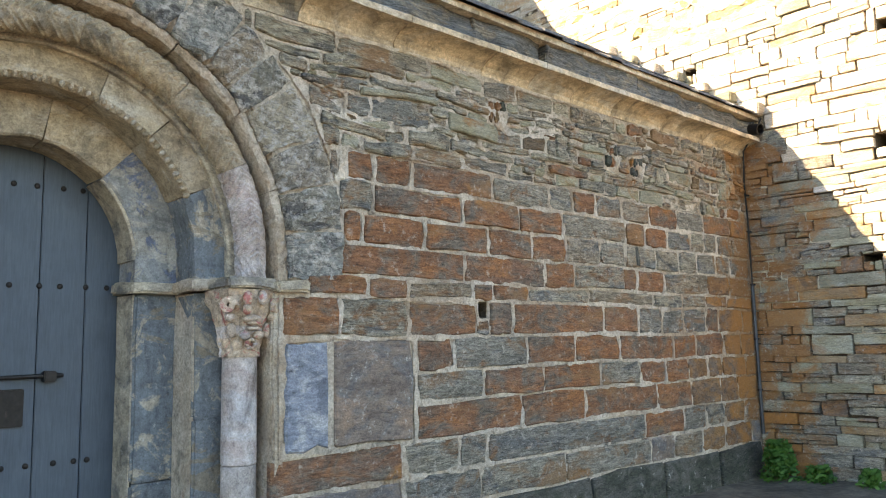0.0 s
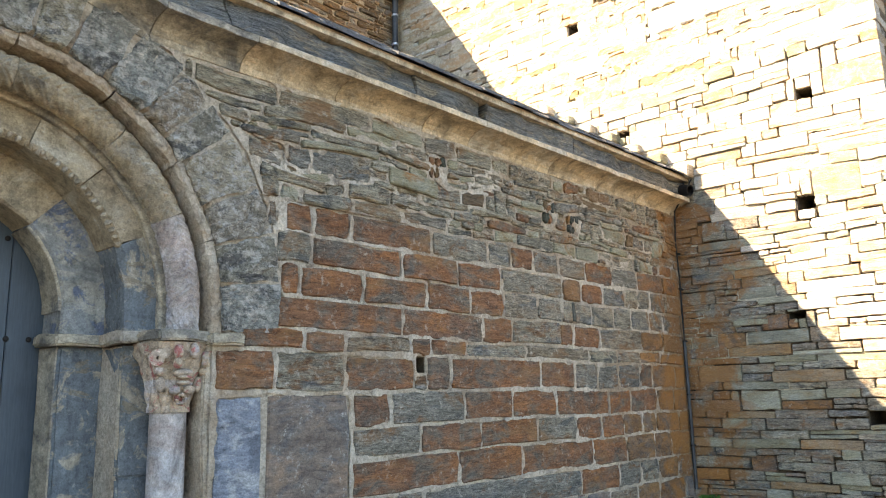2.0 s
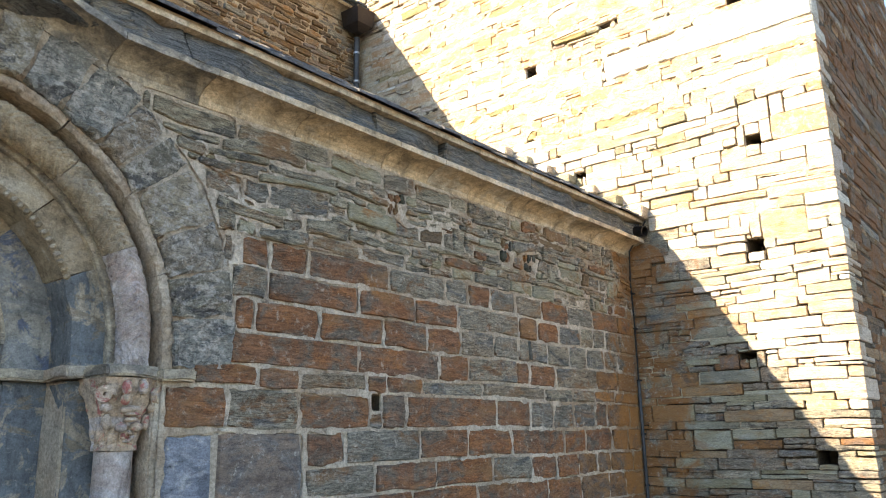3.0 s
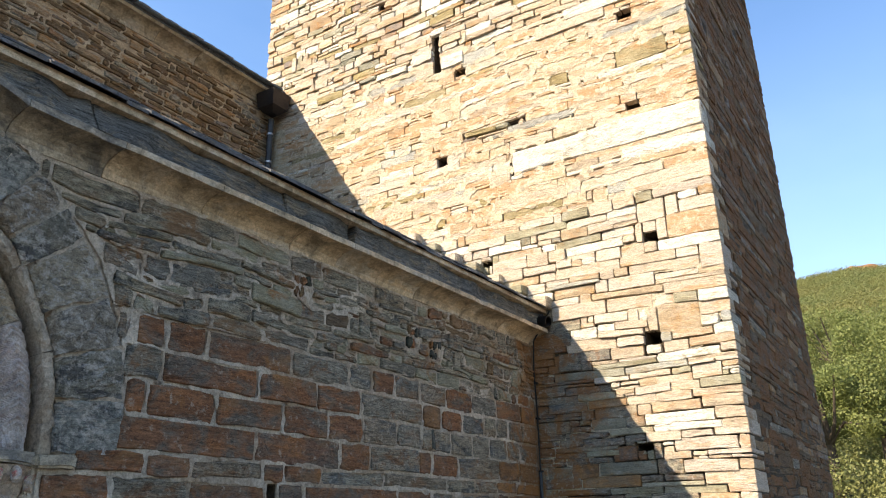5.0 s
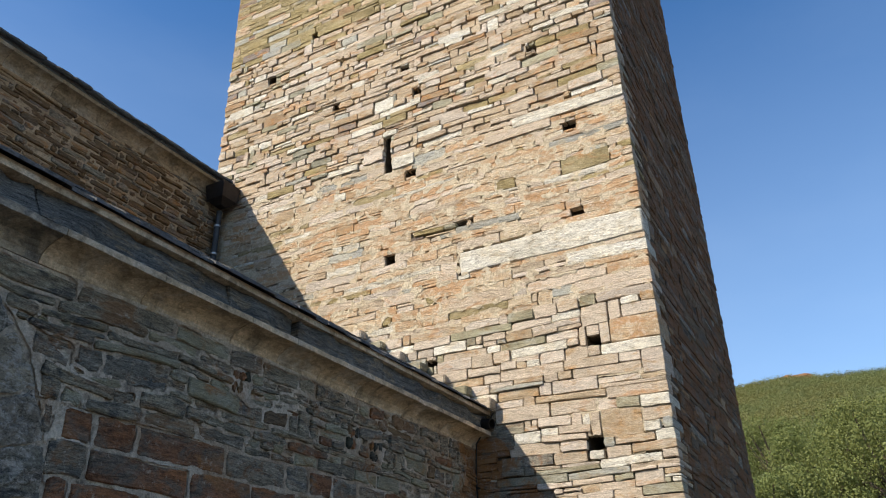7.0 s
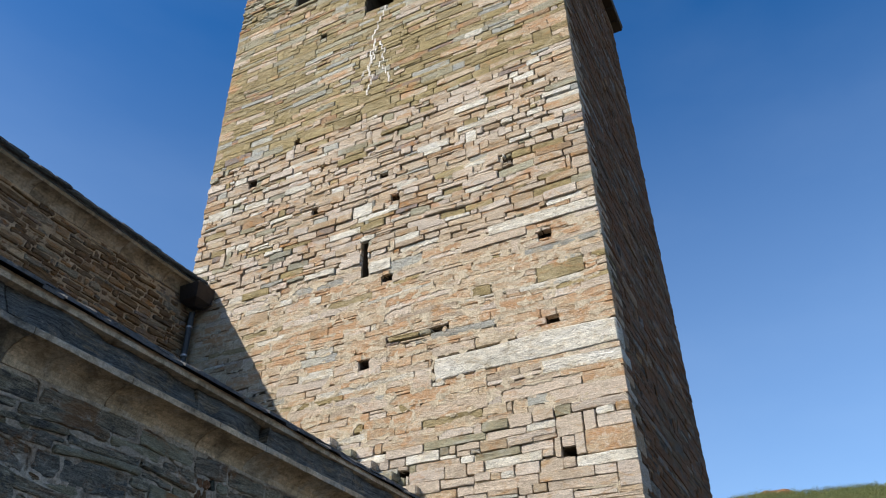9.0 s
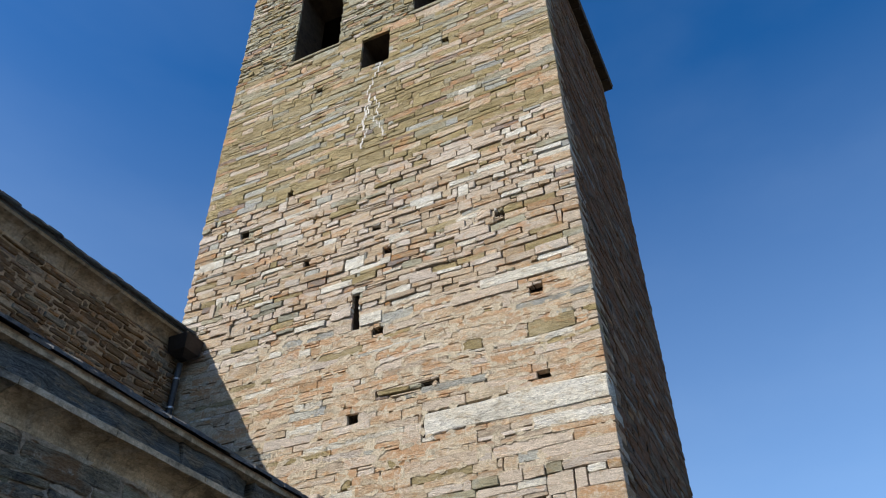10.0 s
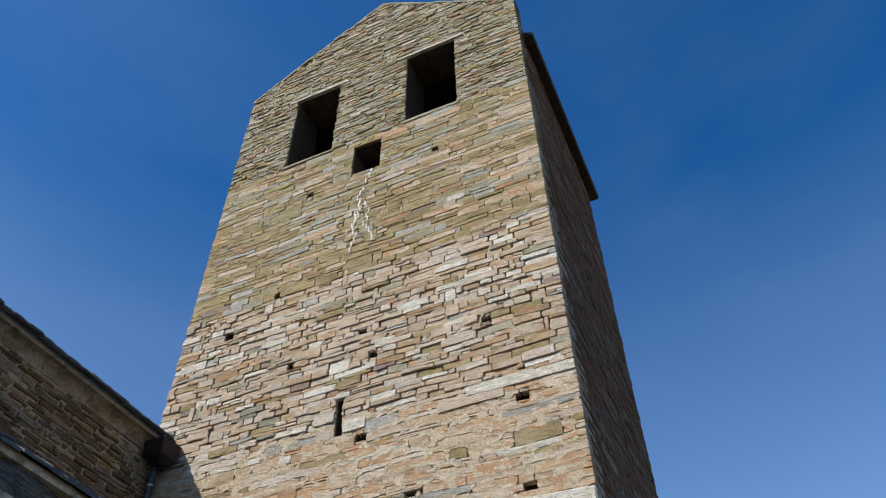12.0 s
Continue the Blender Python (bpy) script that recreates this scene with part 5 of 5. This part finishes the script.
# jambs, both sides of the door
for s in (1, -1):
    X = lambda d: XC + s * d
    for i, (z0, z1, m) in enumerate(((-0.05, 0.78, "jamb"), (0.785, 1.98, "jamb"))):
        part("jamb_stone", block(min(X(0.71), X(1.0)), 5.05, z0, max(X(0.71), X(1.0)), 5.34, z1, 0.016, 0.008, 3, i + 5), m, portal)
    for i, (z0, z1) in enumerate(((-0.05, 1.18), (1.185, 1.98))):
        part("jamb_stone", block(min(X(0.985), X(1.43)), 4.76 + 0.012 * i, z0, max(X(0.985), X(1.43)), 5.1, z1, 0.014, 0.01, 3, i + 15), "jamb", portal)
    part("plaster_joint", block(min(X(0.978), X(1.002)), 4.79, 0.0, max(X(0.978), X(1.002)), 5.052, 1.98, 0.008, 0.012, 5, 3), "mortar", portal)
    part("plaster_joint", block(min(X(0.702), X(0.716)), 5.07, 0.0, max(X(0.702), X(0.716)), 5.34, 1.98, 0.004, 0.006, 5, 4), "weathered", portal)
    part("jamb_edge", block(min(X(1.37), X(1.45)), WY - 0.004, -0.05, max(X(1.37), X(1.45)), 4.8, 2.0, 0.012, 0.016, 6, 6), "mortar", portal)

    # thin projecting string course at the spring of the arches
    imp = [(0.66, 1.0, 4.98, 5.34, 1.985), (0.93, 1.2, 4.69, 5.1, 1.985), (1.04, 1.40, 4.41, 4.85, 1.99), (1.36, 1.60, 4.375, 4.55, 1.978)]
    for i, (a, b, y0, y1, z0) in enumerate(imp):
        part("impost", block(min(X(a), X(b)), y0, z0, max(X(a), X(b)), y1, z0 + 0.075, 0.014, 0.028, 4, 60 + i), "weathered" if i != 1 else "mortar", portal)


def column(x, y):
    """Nook shaft with its carved capital and base."""
    col = thing("column", "pale pinkish marble nook shaft with a carved and painted capital", "column", (x, y, 0))
    for z0, z1 in ((0.16, 0.888), (0.892, 1.565)):
        bm = bmesh.new()
        bmesh.ops.create_cone(bm, cap_ends=True, segments=28, radius1=0.112, radius2=0.11, depth=z1 - z0)
        bmesh.ops.translate(bm, verts=bm.verts, vec=(x, y, (z0 + z1) / 2))
        bmesh.ops.bevel(bm, geom=[e for e in bm.edges if abs(e.verts[0].co.z - e.verts[1].co.z) < 0.01], offset=0.005, segments=1, affect="EDGES")
        part("shaft", bm, "marble", col, smooth=False)
    bm = bmesh.new()
    rings = []
    for z, r in ((-0.02, 0.19), (0.06, 0.19), (0.065, 0.165), (0.09, 0.175), (0.115, 0.165), (0.12, 0.13), (0.14, 0.135), (0.165, 0.12)):
        rings.append([bm.verts.new((x + r * math.cos(k * math.tau / 24), y + r * math.sin(k * math.tau / 24), z)) for k in range(24)])
    for p, q in zip(rings, rings[1:]):
        for k in range(24):
            bm.faces.new((p[k], p[(k + 1) % 24], q[(k + 1) % 24], q[k]))
    bm.faces.new(rings[-1])
    part("base", bm, "marble", col)
    # capital: bell from round neck to square top, with volutes, masks and foliage swellings
    bm = bmesh.new()
    rings = []
    nz, m = 22, 48
    for i in range(nz + 1):
        t = i / nz
        z = 1.565 + 0.425 * t
        rad = 0.126 if t < 0.05 else 0.116 + 0.072 * max(0, (t - 0.05)) ** 1.2
        sq = min(1.0, t * 1.25) ** 1.5
        ring_ = []
        for k in range(m):
            b = k * math.tau / m
            c, s = math.cos(b), math.sin(b)
            square = 1 / max(abs(c), abs(s))
            rr_ = rad * (1 + (min(square, 1.3) - 1) * sq * 0.9)
            leaf = 0.012 * math.sin(b * 8) * math.sin(t * 9) * (0.1 < t < 0.9) + 0.008 * math.sin(b * 16 + t * 14)
            ring_.append(bm.verts.new((x + (rr_ + leaf) * c, y + (rr_ + leaf) * s, z)))
        rings.append(ring_)
    for p, q in zip(rings, rings[1:]):
        for k in range(m):
            bm.faces.new((p[k], p[(k + 1) % m], q[(k + 1) % m], q[k]))
    bm.faces.new(rings[0][::-1])
    bm.faces.new(rings[-1])

    def lump(px, py, pz, sx, sy, sz):
        r = bmesh.ops.create_icosphere(bm, subdivisions=2, radius=1)
        for v in r["verts"]:
            v.co = Vector((x + px + v.co.x * sx, y + py + v.co.y * sy, pz + v.co.z * sz))

    def coil(px, py, pz, rad, turn):
        """A spiral volute standing out of the corner."""
        prev = None
        for i in range(26):
            a = i * 0.55
            q = rad * (1 - i / 30)
            o = Vector((math.cos(a) * q * math.cos(turn), math.cos(a) * q * math.sin(turn), math.sin(a) * q))
            c = Vector((x + px, y + py, pz)) + o
            th = 0.014 * (1 - i / 40)
            up = Vector((-math.sin(turn), math.cos(turn), 0))
            w = o.normalized()
            cur = [bm.verts.new(c + w * th + up * th * 1.6), bm.verts.new(c + w * th - up * th * 1.6), bm.verts.new(c - w * th - up * th * 1.6), bm.verts.new(c - w * th + up * th * 1.6)]
            if prev:
                for k in range(4):
                    bm.faces.new((prev[k], prev[(k + 1) % 4], cur[(k + 1) % 4], cur[k]))
            prev = cur

    # seen from the yard: out of the wall is -y
    for px, py, tn in ((0.165, -0.165, math.radians(35)), (-0.165, -0.165, math.radians(-35)), (0.18, 0.1, math.radians(90))):
        coil(px, py, 1.885, 0.048, tn)
        lump(px * 0.9, py * 0.9, 1.81, 0.034, 0.034, 0.03)
        lump(px * 0.75, py * 0.75, 1.73, 0.03, 0.03, 0.05)
    for px, pz, w, h in ((-0.05, 1.93, 0.03, 0.045), (0.055, 1.935, 0.03, 0.05), (-0.055, 1.86, 0.026, 0.035)):
        lump(px, -0.195, pz, w, 0.035, h)
    lump(0.0, -0.165, 1.80, 0.07, 0.05, 0.03)
    lump(0.0, -0.185, 1.775, 0.045, 0.035, 0.014)
    lump(0.0, -0.178, 1.742, 0.042, 0.035, 0.016)
    lump(-0.045, -0.15, 1.70, 0.035, 0.035, 0.03)
    lump(0.05, -0.15, 1.70, 0.04, 0.035, 0.03)
    for k in range(9):
        a = k * math.tau / 9
        lump(0.03 * math.cos(a), -0.148, 1.645 + 0.026 * math.sin(a), 0.014, 0.02, 0.013)
    part("capital", bm, "painted", col, "carved capital with volutes, masks and traces of red paint")
    return col


column(2.445, 4.625)
left = column(2 * XC - 2.445, 4.625)

# ---- door
door = thing("door_1", "closed door of blue-grey painted planks with iron nails", "door", (XC, 5.4, 0), kind="structure")
edges = [0.48, 0.735, 0.995, 1.155, 1.436, 1.715, 1.96]
for a, b in zip(edges, edges[1:]):
    part("plank", block(a + 0.003, 5.355, 0.02, b - 0.003, 5.41, 2.98, 0.005), "door", door)
part("backing", block(0.45, 5.412, 0.0, 1.98, 5.45, 3.0), "timber", door)
for z in (0.93, 2.04, 2.68):
    for xx in (1.05, 1.264, 1.436 if z == 2.04 else 1.40, 1.558, 1.717 if z == 2.04 else 1.68, 1.852 if z == 2.04 else 1.76, 0.62, 0.85):
        bm = bmesh.new()
        bmesh.ops.create_uvsphere(bm, u_segments=10, v_segments=6, radius=0.019)
        for v in bm.verts:
            v.co = Vector((xx + v.co.x, 5.354 + v.co.y * 0.6, z + v.co.z))
        part("nail", bm, "iron", door, "black iron nail head")
bolt = part("bolt", tube([(0.98, 5.325, 1.465), (1.3, 5.325, 1.472), (1.50, 5.325, 1.475)], 0.014, 10), "iron", door, "black iron sliding bolt")
part("keeper", block(1.47, 5.29, 1.435, 1.545, 5.36, 1.505, 0.008), "iron", door)
part("bolt_end", tube([(1.545, 5.325, 1.475), (1.59, 5.325, 1.475)], [0.02, 0.012], 10), "iron", door)
part("lock_plate", block(1.04, 5.335, 1.17, 1.372, 5.36, 1.40, 0.006), "iron", door, "black iron lock plate")
part("keyhole", block(1.27, 5.331, 1.235, 1.283, 5.3352, 1.27, 0.002), "rusty", door)

# ---- rainwater pipes and cable in the corners
spout = thing("drain_outlet", "short dark round drain pipe end under the eaves", "pipe", (9.05, 4.22, 4.1))
bm = bmesh.new()
o, l = Vector((9.03, 4.13, 4.12)), Vector((0.05, 0.28, 0.05))
d = l.normalized()
a = d.orthogonal().normalized()
b = d.cross(a)
loops = []
for off, rad in ((0, 0.058), (0, 0.07), (1, 0.07), (1, 0.058), (0.05, 0.058)):
    loops.append([bm.verts.new(o + l * off + (a * math.cos(k * math.tau / 20) + b * math.sin(k * math.tau / 20)) * rad) for k in range(20)])
for p, q in ((0, 1), (1, 2), (2, 3)):
    for k in range(20):
        bm.faces.new((loops[p][k], loops[p][(k + 1) % 20], loops[q][(k + 1) % 20], loops[q][k]))
for k in range(20):
    bm.faces.new((loops[0][(k + 1) % 20], loops[0][k], loops[3][k], loops[3][(k + 1) % 20]))
bm.faces.new(loops[2])
part("pipe", bm, "iron", spout)

cable = thing("cable", "thin black cable and grey conduit down the corner", "cable", (9.12, 4.40, 0))
pts = [(9.12, 4.15, 4.28), (9.10, 4.25, 4.1), (9.07, 4.38, 3.9), (9.09, 4.41, 3.5), (9.10, 4.40, 3.0), (9.105, 4.405, 2.2)]
part("wire", tube(pts, 0.011, 8), "iron", cable)
part("conduit", tube([(9.105, 4.405, 2.25), (9.10, 4.40, 1.4), (9.105, 4.40, 0.5)], 0.020, 10), "lead", cable, "grey metal conduit")
for zz in (3.35, 2.9, 2.25, 1.6, 1.0):
    part("clip", block(9.08, 4.385, zz, 9.16, 4.42, zz + 0.02, 0.004), "iron", cable)

hopper = thing("rain_hopper", "dark brown sheet-metal rainwater hopper with grey downpipe", "downpipe", (8.95, 9.35, 7.7))
bm = bmesh.new()
q = []
for z, s in ((8.76, 0.07), (8.87, 0.19), (9.17, 0.22)):
    q.append([bm.verts.new((8.91 + i * s, 9.27 + k * s, z)) for i, k in ((-1, -1), (1, -1), (1, 1), (-1, 1))])
for p, r_ in zip(q, q[1:]):
    for k in range(4):
        bm.faces.new((p[k], p[(k + 1) % 4], r_[(k + 1) % 4], r_[k]))
bm.faces.new(q[0][::-1])
bm.faces.new(q[-1])
part("hopper", bm, "rusty", hopper)
part("downpipe", tube([(8.99, 9.38, 8.74), (9.0, 9.40, 8.3), (9.02, 9.42, 7.72)], 0.055, 14), "lead", hopper)
for zz in (8.42, 7.86):
    bm = tube([(9.0, 9.398, zz), (9.0, 9.40, zz + 0.035)], 0.064, 14)
    part("clamp", bm, "zinc", hopper, "pale zinc pipe clamp")

# ---- stepped drip stones on the tower above the aisle roof
for i in range(7):
    y = 4.12 + i * 0.345
    zt = roof_z(y + 0.16) + 0.03
    ob = part("drip_stone", block(TX - 0.19 + 0.02 * (i % 3), y, zt - 0.13 - 0.03 * (i == 0), TX + 0.04, y + 0.33, zt, 0.014, 0.012, 2, i), "ash" if i % 2 else "cream")
    tagged(ob, "flat stone slab projecting from the tower over the roof edge", "drip stone", "drip stones above the aisle roof")


# ---- weeds at the foot of the walls
def weed(x, y, n, spread, height, seed):
    r = random.Random(seed)
    t = thing("weed", "small bright green weed at the foot of the wall", "plant", (x, y, 0), group="weeds at the wall foot")
    verts, faces = [], []
    for i in range(n):
        h = height * r.random() ** 0.7
        a = r.uniform(0, math.tau)
        q = spread * r.random() ** 0.6 * (1 - 0.5 * h / height)
        c = Vector((x + q * math.cos(a), y + q * math.sin(a), h))
        up = Vector((r.uniform(-1, 1), r.uniform(-1, 1), r.uniform(0.2, 1))).normalized()
        s = up.orthogonal().normalized() * r.uniform(0.012, 0.022)
        l = up.cross(s).normalized() * r.uniform(0.03, 0.05)
        k = len(verts)
        verts += [c - l, c - l * 0.3 + s, c + l * 0.5 + s * 0.7, c + l, c + l * 0.5 - s * 0.7, c - l * 0.3 - s]
        faces.append((k, k + 1, k + 2, k + 3, k + 4, k + 5))
    piece("leaves", [v - Vector((x, y, 0)) for v in verts], faces, "weed", t)
    stems = bmesh.new()
    for i in range(6):
        a = i * 1.05
        bb = tube([(0, 0, -0.02), (0.3 * spread * math.cos(a), 0.3 * spread * math.sin(a), height * 0.4), (0.6 * spread * math.cos(a), 0.6 * spread * math.sin(a), height * 0.75)], 0.004, 5)
        me = bpy.data.meshes.new("tmp")
        bb.to_mesh(me)
        bb.free()
        stems.from_mesh(me)
    me = bpy.data.meshes.new("stems")
    stems.to_mesh(me)
    stems.free()
    me.materials.append(M["weed"])
    ob = new("stems", me)
    ob.parent = t


weed(8.85, 4.12, 700, 0.24, 0.46, 1)
weed(9.0, 3.75, 300, 0.2, 0.2, 2)
weed(8.95, 3.2, 250, 0.16, 0.22, 3)


# ---- wooded hillside and nearer trees
def hill_z(x, y):
    d, az = math.hypot(x, y), math.degrees(math.atan2(y, x))
    top = 119 - 0.9 * abs(az - 4) + 6 * noise.noise(Vector((az * 0.12, 0, 8)))
    t = min(1.0, max(0.0, (d - 55) / 365))
    return top * (t * 0.8 + 0.2 * t * t) + 1.6 * noise.noise(Vector((x * 0.02, y * 0.02, 1))) * min(1, d / 150) - max(0, d - 430) * 0.35


def hillside():
    verts, faces = [], []
    na, nd = 60, 46
    for i in range(na + 1):
        az = radians(-42 + 84 * i / na)
        for k in range(nd + 1):
            d = 45 + 455 * k / nd
            x, y = d * math.cos(az), d * math.sin(az)
            verts.append((x, y, hill_z(x, y) - (0.6 if k else 3)))
    for i in range(na):
        for k in range(nd):
            a = i * (nd + 1) + k
            faces.append((a, a + 1, a + nd + 2, a + nd + 1))
    tagged(piece("hillside", verts, [f[::-1] for f in faces], "scrub", smooth=True), "steep scrub-covered hillside behind the church", "hill", kind="structure")


hillside()


def leaf_cloud(nr, centre, radii, n, size):
    """Small leaf sprays spread through a crown, denser at its skin; arrays of corners."""
    d = nr.normal(size=(n, 3))
    d /= np.linalg.norm(d, axis=1)[:, None]
    rad = nr.uniform(0.55, 0.96, (n, 1))
    bumps = 1 + 0.22 * np.sin(d[:, :1] * 5 + centre[0]) * np.sin(d[:, 1:2] * 6 + centre[1]) + 0.12 * np.sin(d[:, 2:] * 9 + centre[0])
    c = np.array(centre) + d * rad * bumps * np.array(radii)
    nrm = d + nr.normal(size=(n, 3)) * 0.55
    nrm /= np.linalg.norm(nrm, axis=1)[:, None]
    a = np.cross(nrm, nr.normal(size=(n, 3)))
    a /= np.linalg.norm(a, axis=1)[:, None]
    b = np.cross(nrm, a)
    s = size * nr.uniform(0.6, 1.3, (n, 1))
    return np.stack([c - a * s, c - b * s * 0.6, c + a * s, c + b * s * 0.6], 1)


def cloud_mesh(name, quads, mat):
    v = quads.reshape(-1, 3)
    me = bpy.data.meshes.new(name)
    n = len(quads)
    me.vertices.add(4 * n)
    me.vertices.foreach_set("co", v.astype(np.float32).ravel())
    me.loops.add(4 * n)
    me.loops.foreach_set("vertex_index", np.arange(4 * n, dtype=np.int32))
    me.polygons.add(n)
    me.polygons.foreach_set("loop_start", np.arange(0, 4 * n, 4, dtype=np.int32))
    me.polygons.foreach_set("loop_total", np.full(n, 4, dtype=np.int32))
    me.materials.append(M[mat])
    me.update()
    me.validate()
    return me


def far_wood():
    nr = np.random.RandomState(9)
    out = []
    for i in range(7500):
        az = radians(nr.uniform(-6, 9) if i % 4 else nr.uniform(-13, 14))
        d = math.sqrt(nr.uniform(62.0 ** 2, 432.0 ** 2))
        x, y = d * math.cos(az), d * math.sin(az)
        s = nr.uniform(1.0, 2.5)
        z = hill_z(x, y)
        out.append(leaf_cloud(nr, (x, y, z + s * 0.45), (s * nr.uniform(0.9, 1.3), s * nr.uniform(0.9, 1.3), s * nr.uniform(0.9, 1.4)), 110 if d > 200 else 190 if d > 115 else 420, s * (0.115 if d > 200 else 0.085 if d > 115 else 0.06)))
    tagged(new("far_wood", cloud_mesh("far_wood", np.concatenate(out), "wood")), "dense olive-green scrub and small trees covering the hillside", "woodland", kind="stuff")


far_wood()


def tree(x, y, h, w, seed):
    nr = np.random.RandomState(seed)
    z0 = hill_z(x, y) - 0.4 if math.hypot(x, y) > 46 else 0.0
    t = thing("tree", "leafy green broad-crowned tree below the hillside", "tree", (x, y, z0), group="trees below the hill")
    bm = tube([(x, y, z0), (x + 0.1, y, z0 + h * 0.3), (x - 0.1, y + 0.2, z0 + h * 0.75)], [w * 0.06, w * 0.045, w * 0.015], 10)
    part("trunk", bm, "timber", t)
    q = []
    for i in range(26):
        a, e = nr.uniform(0, math.tau), nr.uniform(-0.4, 1.0)
        rr_ = w * 0.42 * math.sqrt(1 - (e * 0.8) ** 2)
        c = (x + rr_ * math.cos(a), y + rr_ * math.sin(a), z0 + h * 0.62 + e * h * 0.3)
        s = w * nr.uniform(0.14, 0.24)
        q.append(leaf_cloud(nr, c, (s, s, s * 0.8), 650, 0.115))
        if i % 3 == 0:
            lb = tube([(x, y, z0 + h * 0.4), ((x + c[0]) / 2, (y + c[1]) / 2, z0 + h * 0.55), c], [w * 0.025, w * 0.015, w * 0.006], 6)
            part("limb", lb, "timber", t)
    ob = new("crown", cloud_mesh("crown", np.concatenate(q), "leaf"))
    ob.parent = t
    ob.matrix_parent_inverse = Matrix.Translation((-x, -y, -z0))


for i, (d, az, h, w) in enumerate(((78, -1.5, 15, 13), (92, 2.2, 13, 11), (84, -5.5, 17, 14), (108, 5.0, 13, 12), (100, -0.2, 14, 12), (120, 3.2, 12, 11), (112, -3.2, 14, 13), (96, -8.5, 16, 13), (70, 6.8, 10, 9), (74, 3.6, 10, 9))):
    tree(d * math.cos(radians(az)), d * math.sin(radians(az)), h, w, 50 + i)

# rocky outcrop on the skyline
for i in range(7):
    az, d = radians(2.2 + 0.25 * i), 424 + (i * 37 % 9)
    bm = bmesh.new()
    bmesh.ops.create_icosphere(bm, subdivisions=3, radius=1)
    x, y = d * math.cos(az), d * math.sin(az)
    s = 1.6 + (i * 53 % 7) * 0.3
    for v in bm.verts:
        p = v.co * (1 + 0.35 * noise.noise(v.co * 1.7 + Vector((i, 0, 0))))
        v.co = Vector((x + p.x * s, y + p.y * s * 1.2, hill_z(x, y) + 2.4 + p.z * s * 0.8))
    tagged(part("rock", bm, "flank"), "pale weathered rock outcrop on the hill crest", "rock", "rocks on the crest")
